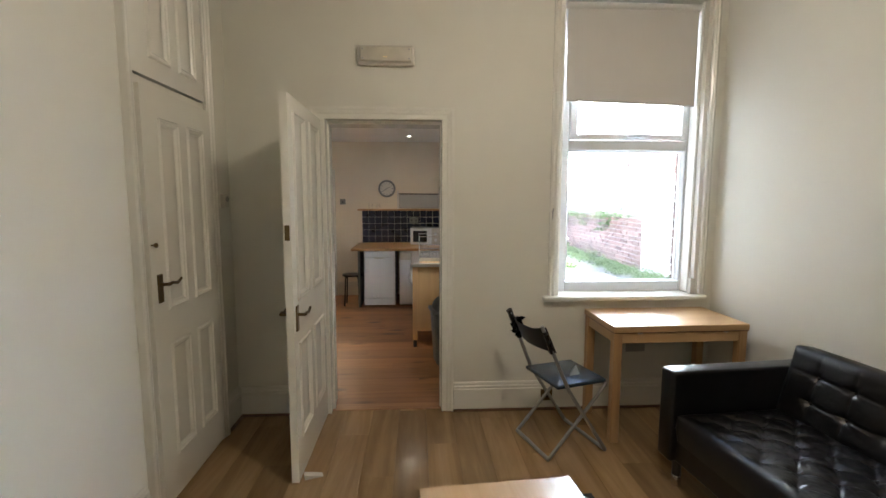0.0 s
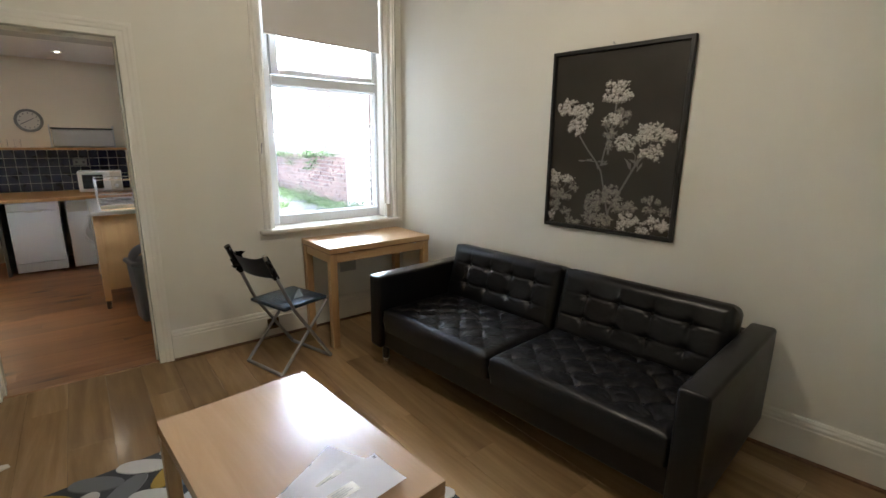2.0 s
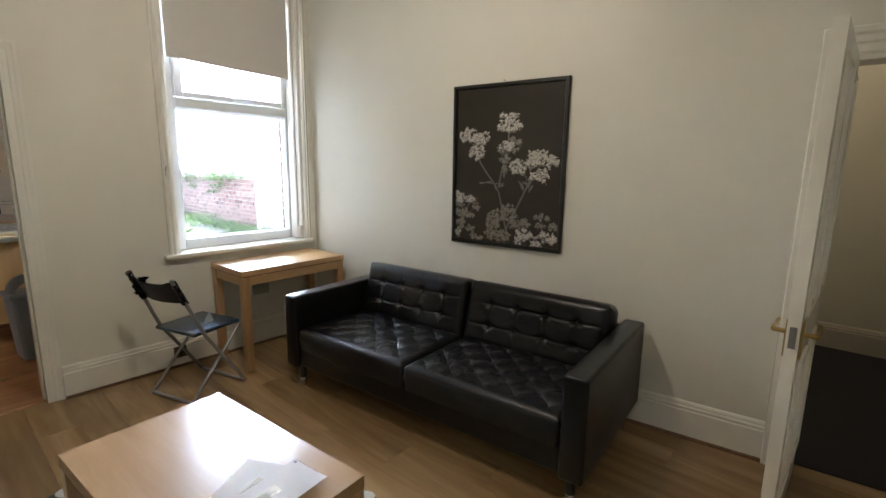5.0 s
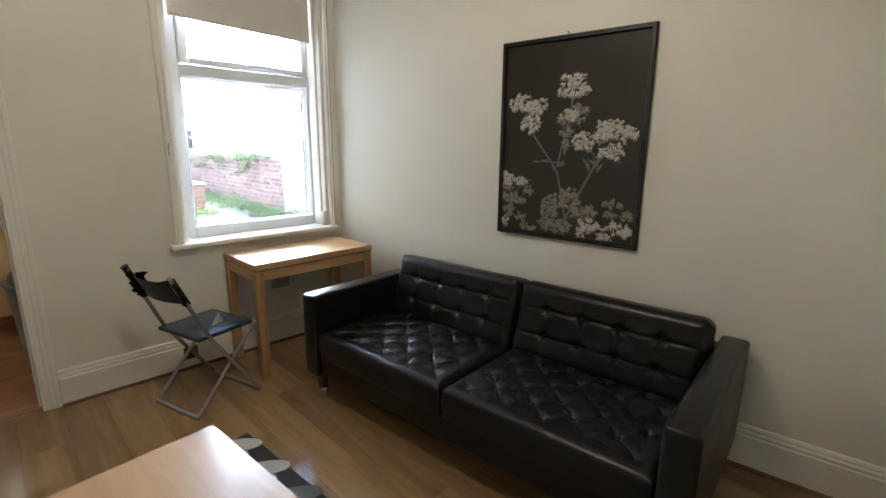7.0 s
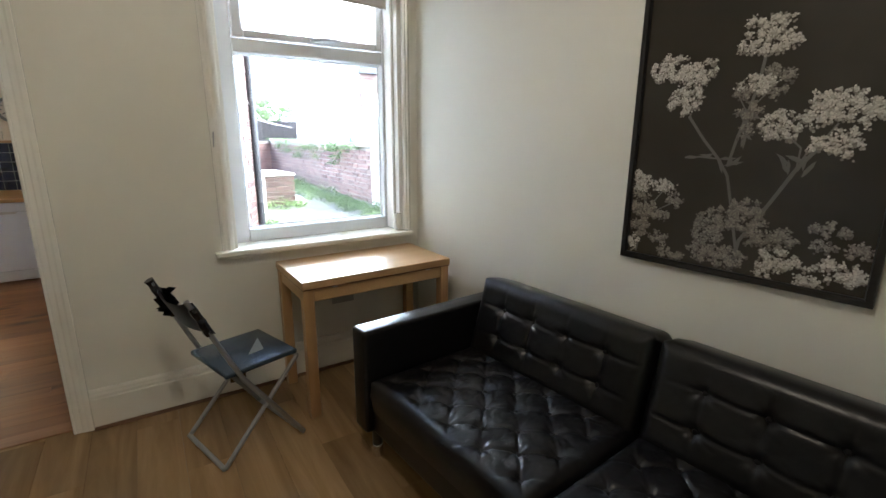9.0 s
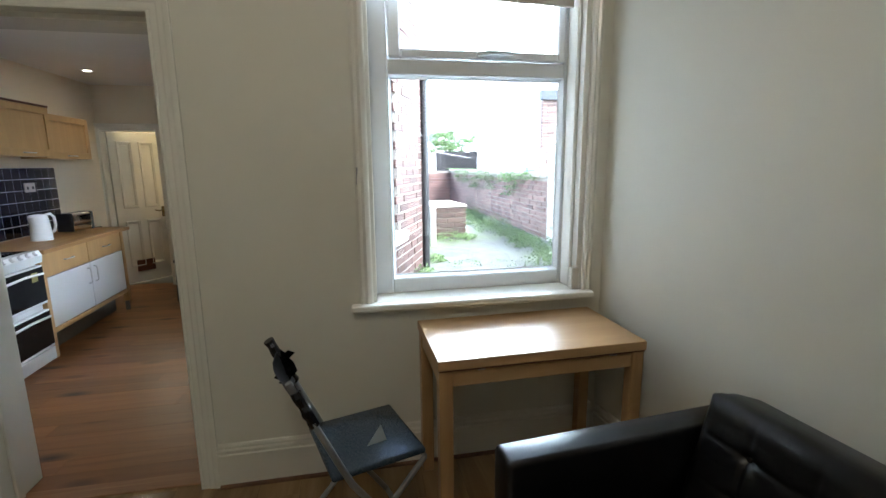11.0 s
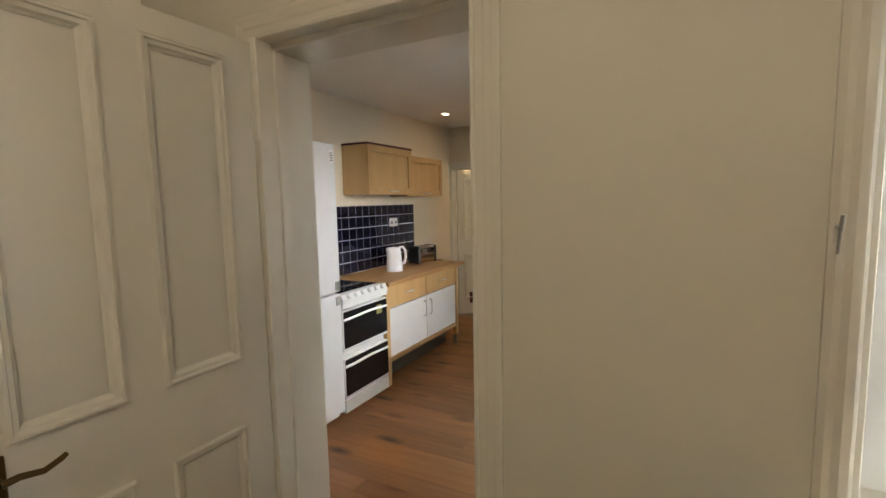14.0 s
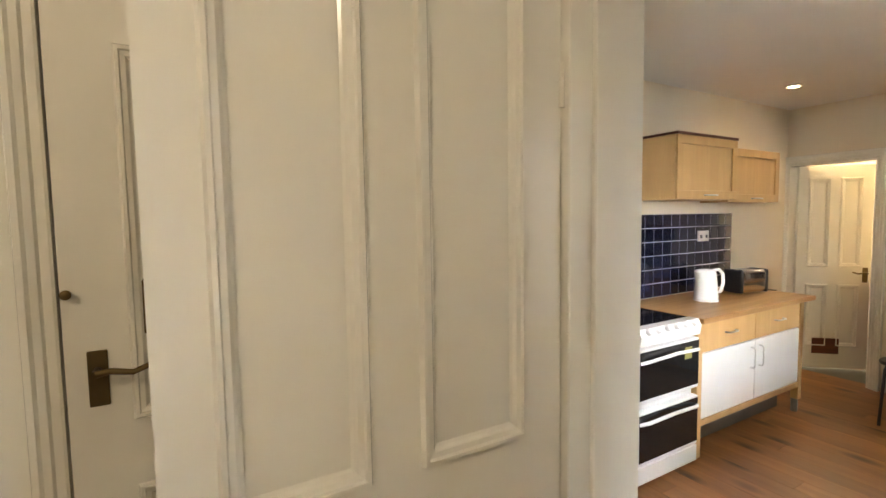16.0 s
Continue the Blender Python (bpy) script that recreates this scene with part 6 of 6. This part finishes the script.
# brick reveal outside the living room window
rev = tagged(new("wall_outer_leaf"), "dark red brick jamb outside the window", "wall", "", "structure")
rev.matrix_world = pose(3.157, 3.845, 0)
jamb = brick_mesh("brick", BRICK, 61, 0.1025, 0.215)
rnd = random.Random(6)
for k in range(30):
    piece("brick", jamb, rev, pose(0.05125 + rnd.uniform(-0.002, 0.002), 0, 0.905 + 0.075 * k, 0, 0, rnd.uniform(-0.6, 0.6)))
bm = bmesh.new()
box(bm, (0.004, 0.004, 0.868), (0.30, 0.20, 3.1))
part("core", bm, MORTAR, rev)
bm = bmesh.new()
box(bm, (WIN0 - 0.03, 3.835, 0.80), (3.155, 4.07, 0.868), 0.01)
setting("window_sill_outer", bm, COPING, "stone outer window sill", "sill")

# low brick pier in the yard
pier = thing("brick_pier", pose(3.10, 8.05, YZ, 0, 0, 4), "low red brick enclosure with pale coping", "wall")
bm = bmesh.new()
box(bm, (0.01, 0.01, 0), (0.50, 0.9, 0.44))
part("core", bm, MORTAR, pier)
brick_face(pier, 0.51, 0.46, PIERBRICK, 71, 0.0, 0.0)
bm = bmesh.new()
box(bm, (-0.02, -0.015, 0.452), (0.53, 0.92, 0.485), 0.006)
part("coping", bm, COPING, pier)
post = solid("white_post", boxes(((0, 0, 0), (0.06, 0.06, 0.52)), bevel=0.004), RENDER_W, "short pale post beside the brick enclosure", "post", m=pose(2.98, 7.42, YZ - 0.01))

# boundary wall: white flaking part near, old brick beyond
bx = 4.65
wwall = tagged(new("wall_yard_white"), "white painted brick boundary wall, paint flaking", "wall", "", "structure")
wwall.matrix_world = pose(bx, 7.55, 0, 0, 0, -90)
bm = bmesh.new()
box(bm, (0, 0.006, 0), (3.4, 0.23, 1.74))
part("core", bm, RENDER_W, wwall)
brick_face(wwall, 1.8, 1.30, WHITEBRICK, 81, 0.0, YZ, None, 290, 0.002)
bm = bmesh.new()
box(bm, (-0.03, -0.03, 1.74), (3.4, 0.26, 1.79), 0.012)
part("coping", bm, RENDER_W, wwall)
owall = tagged(new("wall_yard_brick"), "old sooty brick boundary wall with weeds", "wall", "", "structure")
owall.matrix_world = pose(bx + 0.02, 14.2, 0, 0, 0, -90)
bm = bmesh.new()
box(bm, (0, 0.008, 0), (6.62, 0.23, 1.30))
part("core", bm, MORTAR, owall)
brick_face(owall, 6.62, 0.87, OLDBRICK, 91, 0.0, YZ, None, 290, 0.004)
bm = bmesh.new()
rnd = random.Random(3)
x = 0.0
while x < 6.6:
    w = rnd.uniform(0.2, 0.4)
    box(bm, (x, -0.02 + rnd.uniform(-0.01, 0.01), 1.29), (min(x + w - 0.008, 6.62), 0.25, 1.345 + rnd.uniform(0, 0.03)), 0.01)
    x += w
part("coping", bm, COPING, owall)
end = tagged(new("wall_yard_end"), "old brick wall closing the yard", "wall", "", "structure")
end.matrix_world = pose(1.5, 14.2, 0)
bm = bmesh.new()
box(bm, (0, 0.012, 0), (3.3, 0.23, 1.30))
part("core", bm, MORTAR, end)
brick_face(end, 3.3, 0.87, OLDBRICK, 95, 0.0, YZ, None, 10, 0.008)
gp_ = thing("gate_post", pose(4.72, 7.42, YZ), "grey timber post on the boundary wall", "post")
bm = bmesh.new()
rounded(bm, (-0.035, -0.035, 0), (0.035, 0.035, 1.56), 0.006)
part("post", bm, LATTICE, gp_)


def tuft(bm, at, spread_, height, count, rnd, size=0.035):
    """Leafy weeds: many small bent blades and leaves."""
    for k in range(count):
        a, r = rnd.uniform(0, 2 * math.pi), spread_ * math.sqrt(rnd.random())
        p = Vector((at[0] + r * math.cos(a), at[1] + r * math.sin(a), at[2] + height * rnd.random() * (1 - 0.6 * r / spread_)))
        d = Vector((rnd.uniform(-1, 1), rnd.uniform(-1, 1), rnd.uniform(-0.2, 1))).normalized()
        sd = d.orthogonal().normalized()
        ln = size * rnd.uniform(0.6, 1.5)
        wd = ln * rnd.uniform(0.22, 0.42)
        up = Vector((0, 0, -0.3 * ln))
        bm.faces.new([bm.verts.new(q) for q in (p, p + d * ln * 0.5 + sd * wd, p + d * ln + up, p + d * ln * 0.5 - sd * wd)])


rnd = random.Random(17)
bm = bmesh.new()
for k in range(46):
    t = k / 45
    tuft(bm, (bx - 0.22 - rnd.random() * 0.45 * (1 - 0.4 * t), 5.4 + 6.4 * t, YZ), 0.22, 0.24 * rnd.uniform(0.4, 1.2), 170, rnd, 0.028)
for at, sp_, h in (((3.35, 7.85), 0.25, 0.16), ((3.60, 7.95), 0.15, 0.10), ((2.62, 5.75), 0.16, 0.14), ((2.85, 6.5), 0.14, 0.10), ((4.05, 5.9), 0.35, 0.25), ((3.3, 5.7), 0.3, 0.05), ((3.7, 6.2), 0.3, 0.04), ((2.75, 5.5), 0.25, 0.06), ((3.15, 6.25), 0.2, 0.05), ((4.3, 10.8), 0.4, 0.3), ((4.0, 11.5), 0.4, 0.3), ((3.6, 9.9), 0.3, 0.15)):
    tuft(bm, (*at, YZ), sp_, h, 70 if h < 0.07 else 230, rnd, 0.02 if h < 0.07 else 0.032)
weeds = solid("weeds", bm, LEAF, "green weeds growing along the yard edges", "plants")
tagged(weeds, kind="stuff")
bm = bmesh.new()
for y, dp in ((8.2, 0.10), (8.7, 0.30), (9.0, 0.45), (9.4, 0.2), (10.2, 0.35), (10.7, 0.18), (11.3, 0.4), (12.2, 0.3), (13.0, 0.3)):
    for k in range(int(8 + dp * 34)):
        tuft(bm, (bx - 0.05, y + rnd.uniform(-0.22, 0.22), 1.34 - dp * rnd.random()), 0.09, 0.07, 14, rnd, 0.03)
for k in range(40):
    tuft(bm, (bx - 0.02 + rnd.uniform(-0.1, 0.15), 7.7 + 6.3 * rnd.random(), 1.35), 0.08, 0.05, 12, rnd, 0.028)
ivy = solid("ivy", bm, LEAF_DARK, "trailing green weeds on the old wall top", "plants")
tagged(ivy, kind="stuff")

# bright overcast sky low over the far roofs
bm = bmesh.new()
ring0 = [bm.verts.new((2.6 + 90 * math.sin(radians(a)), 4 + 90 * math.cos(radians(a)), 0)) for a in range(-40, 151, 5)]
ring1 = [bm.verts.new((2.6 + 70 * math.sin(radians(a)), 4 + 70 * math.cos(radians(a)), 46)) for a in range(-40, 151, 5)]
for k in range(len(ring0) - 1):
    bm.faces.new((ring0[k], ring0[k + 1], ring1[k + 1], ring1[k]))
setting("backdrop", bm, CLOUD, "bright white overcast sky", "sky")

# neighbouring house, lattice, shed, shrub and far house
hs = thing("neighbour_house", pose(6.22, 11.5, 0), "brick neighbouring house with dark eaves board", "house")
bm = bmesh.new()
box(bm, (0.012, 0.012, 0), (6, 3, 2.87))
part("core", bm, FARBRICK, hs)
brick_face(hs, 2.4, 1.65, HOUSEBRICK, 101, 0.0, 1.22, None, 240)
bm = bmesh.new()
box(bm, (-0.06, -0.08, 2.868), (6.1, 0.06, 3.08), 0.005)
part("fascia", bm, SLATE, hs, "dark blue grey eaves board")
bm = bmesh.new()
prism(bm, [(0.06, 3.00), (3.0, 4.35), (3.0, 2.87), (0.06, 2.87)], (0.012, 0, 0), (6.0, 0, 0), (0, 1, 0), (0, 0, 1))
part("roof", bm, PALE_SLATE, hs, "pale weathered slate roof")
lat = thing("lattice_fence", pose(5.25, 13.4, 1.25, 0, 0, -84), "bleached wooden lattice fence above the wall", "fence")
bm = bmesh.new()
for z in (0.0, 0.47):
    box(bm, (0, -0.02, z), (4.2, 0.02, z + 0.04), 0.002)
part("rail", bm, LATTICE, lat)
for k in range(30):
    bm = bmesh.new()
    box(bm, (0.14 * k, -0.012, 0.04), (0.14 * k + 0.025, 0.0, 0.47))
    part("slat", bm, LATTICE, lat)
for k in range(4):
    bm = bmesh.new()
    box(bm, (0, 0.001, 0.10 + 0.10 * k), (4.2, 0.012, 0.12 + 0.10 * k))
    part("slat", bm, LATTICE, lat)
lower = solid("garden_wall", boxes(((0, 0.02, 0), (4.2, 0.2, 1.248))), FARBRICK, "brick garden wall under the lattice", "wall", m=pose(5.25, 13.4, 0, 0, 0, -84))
shed = thing("dark_fence", pose(4.6, 16.0, 0), "tall dark weathered board fence", "fence")
for k in range(9):
    bm = bmesh.new()
    box(bm, (0.15 * k, 0, 0.3), (0.15 * k + 0.145, 0.025, 1.86 + 0.012 * (k % 3)), 0.002)
    part("board", bm, FENCE, shed)
bm = bmesh.new()
box(bm, (0, 0.026, 1.2), (1.35, 0.07, 1.28))
part("rail", bm, FENCE, shed)
tree = thing("shrub", pose(5.4, 17.0, YZ), "leafy green shrub behind the fence", "tree")
bm = bmesh.new()
for k in range(5):
    a = k * 1.3
    tube(bm, [(0, 0, 0), (0.1 * math.cos(a), 0.1 * math.sin(a), 0.9), (0.35 * math.cos(a), 0.3 * math.sin(a), 1.7)], [0.05, 0.035, 0.012], 7)
part("trunk", bm, BARK, tree)
bm = bmesh.new()
for k in range(64):
    a, r = rnd.uniform(0, 6.3), rnd.random() ** 0.6
    tuft(bm, (0.85 * r * math.cos(a), 0.6 * r * math.sin(a), 1.30 + 0.95 * rnd.random() * (1 - 0.4 * r)), 0.22, 0.22, 60, rnd, 0.07)
part("crown", bm, LEAF_DARK, tree)
far = thing("far_house", pose(4.0, 42.0, 0), "pale rendered house in the distance", "house")
bm = bmesh.new()
box(bm, (0, 0, 0), (7, 6, 5.0))
part("wall", bm, RENDER_W, far)
bm = bmesh.new()
prism(bm, [(-0.3, 5.0), (7.3, 5.0), (3.5, 7.2)], (0, -0.2, 0), (0, 6.4, 0), (1, 0, 0), (0, 0, 1))
part("roof", bm, COPING, far)
for x in (1.2, 4.6):
    bm = bmesh.new()
    box(bm, (x, -0.03, 2.9), (x + 1.1, 0.02, 4.2), 0.02)
    wn_ = part("window", bm, PVC, far)
    bm = bmesh.new()
    box(bm, (x + 0.08, -0.04, 2.98), (x + 1.02, -0.031, 4.12))
    part("pane", bm, DARKPANE, wn_)
line = thing("washing_line", pose(0, 0, 0), "thin white washing line across the yard", "line")
bm = bmesh.new()
tube(bm, [(2.58, 5.75, 1.80), (3.2, 8.0, 1.66), (4.6, 11.6, 1.62)], 0.004, 5)
part("cord", bm, PVC, line)
crate = solid("blue_tub", boxes(((0, 0, 0), (0.15, 0.14, 0.08)), bevel=0.015), BLUEBIN, "small blue plastic tub on the wall top", "tub", m=pose(bx + 0.0, 8.35, 1.37))

# ---- floor boards ----
def boards(parent, x0, x1, y0, y1, width, length, along, material, thick, seed, top=0.0, gap=0.0007, stagger=0.37):
    """Butted boards, each a piece of its own; alike ones share a mesh."""
    rnd = random.Random(seed)
    cache = {}
    lo, hi = (y0, y1) if along == "y" else (x0, x1)
    a0, a1 = (x0, x1) if along == "y" else (y0, y1)
    k = 0
    a = a0
    while a < a1 - 0.005:
        w = min(width, a1 - a)
        b = lo - (k * stagger % 1.0) * length
        while b < hi:
            s_, e_ = max(b, lo), min(b + length, hi)
            if e_ - s_ > 0.02:
                key = (round(w, 3), round(e_ - s_, 3))
                if key not in cache:
                    bm = bmesh.new()
                    wx, wy = (w, e_ - s_) if along == "y" else (e_ - s_, w)
                    box(bm, (gap / 2, gap / 2, -thick), (wx - gap / 2, wy - gap / 2, 0), 0.0005)
                    cache[key] = mesh_of("plank", bm, material)
                px, py = (a, s_) if along == "y" else (s_, a)
                piece("plank", cache[key], parent, pose(px, py, top))
            b += length
        a += width
        k += 1


boards(floor, LEFT, 3.9, NEAR, BACK + 0.035, 0.192, 1.285, "y", LAMINATE, 0.010, 7)
boards(kfloor, KL, 2.5, BACK + 0.125, KY + 0.11, 0.128, 2.3, "x", PINE, 0.016, 8, -0.001, 0.0008)
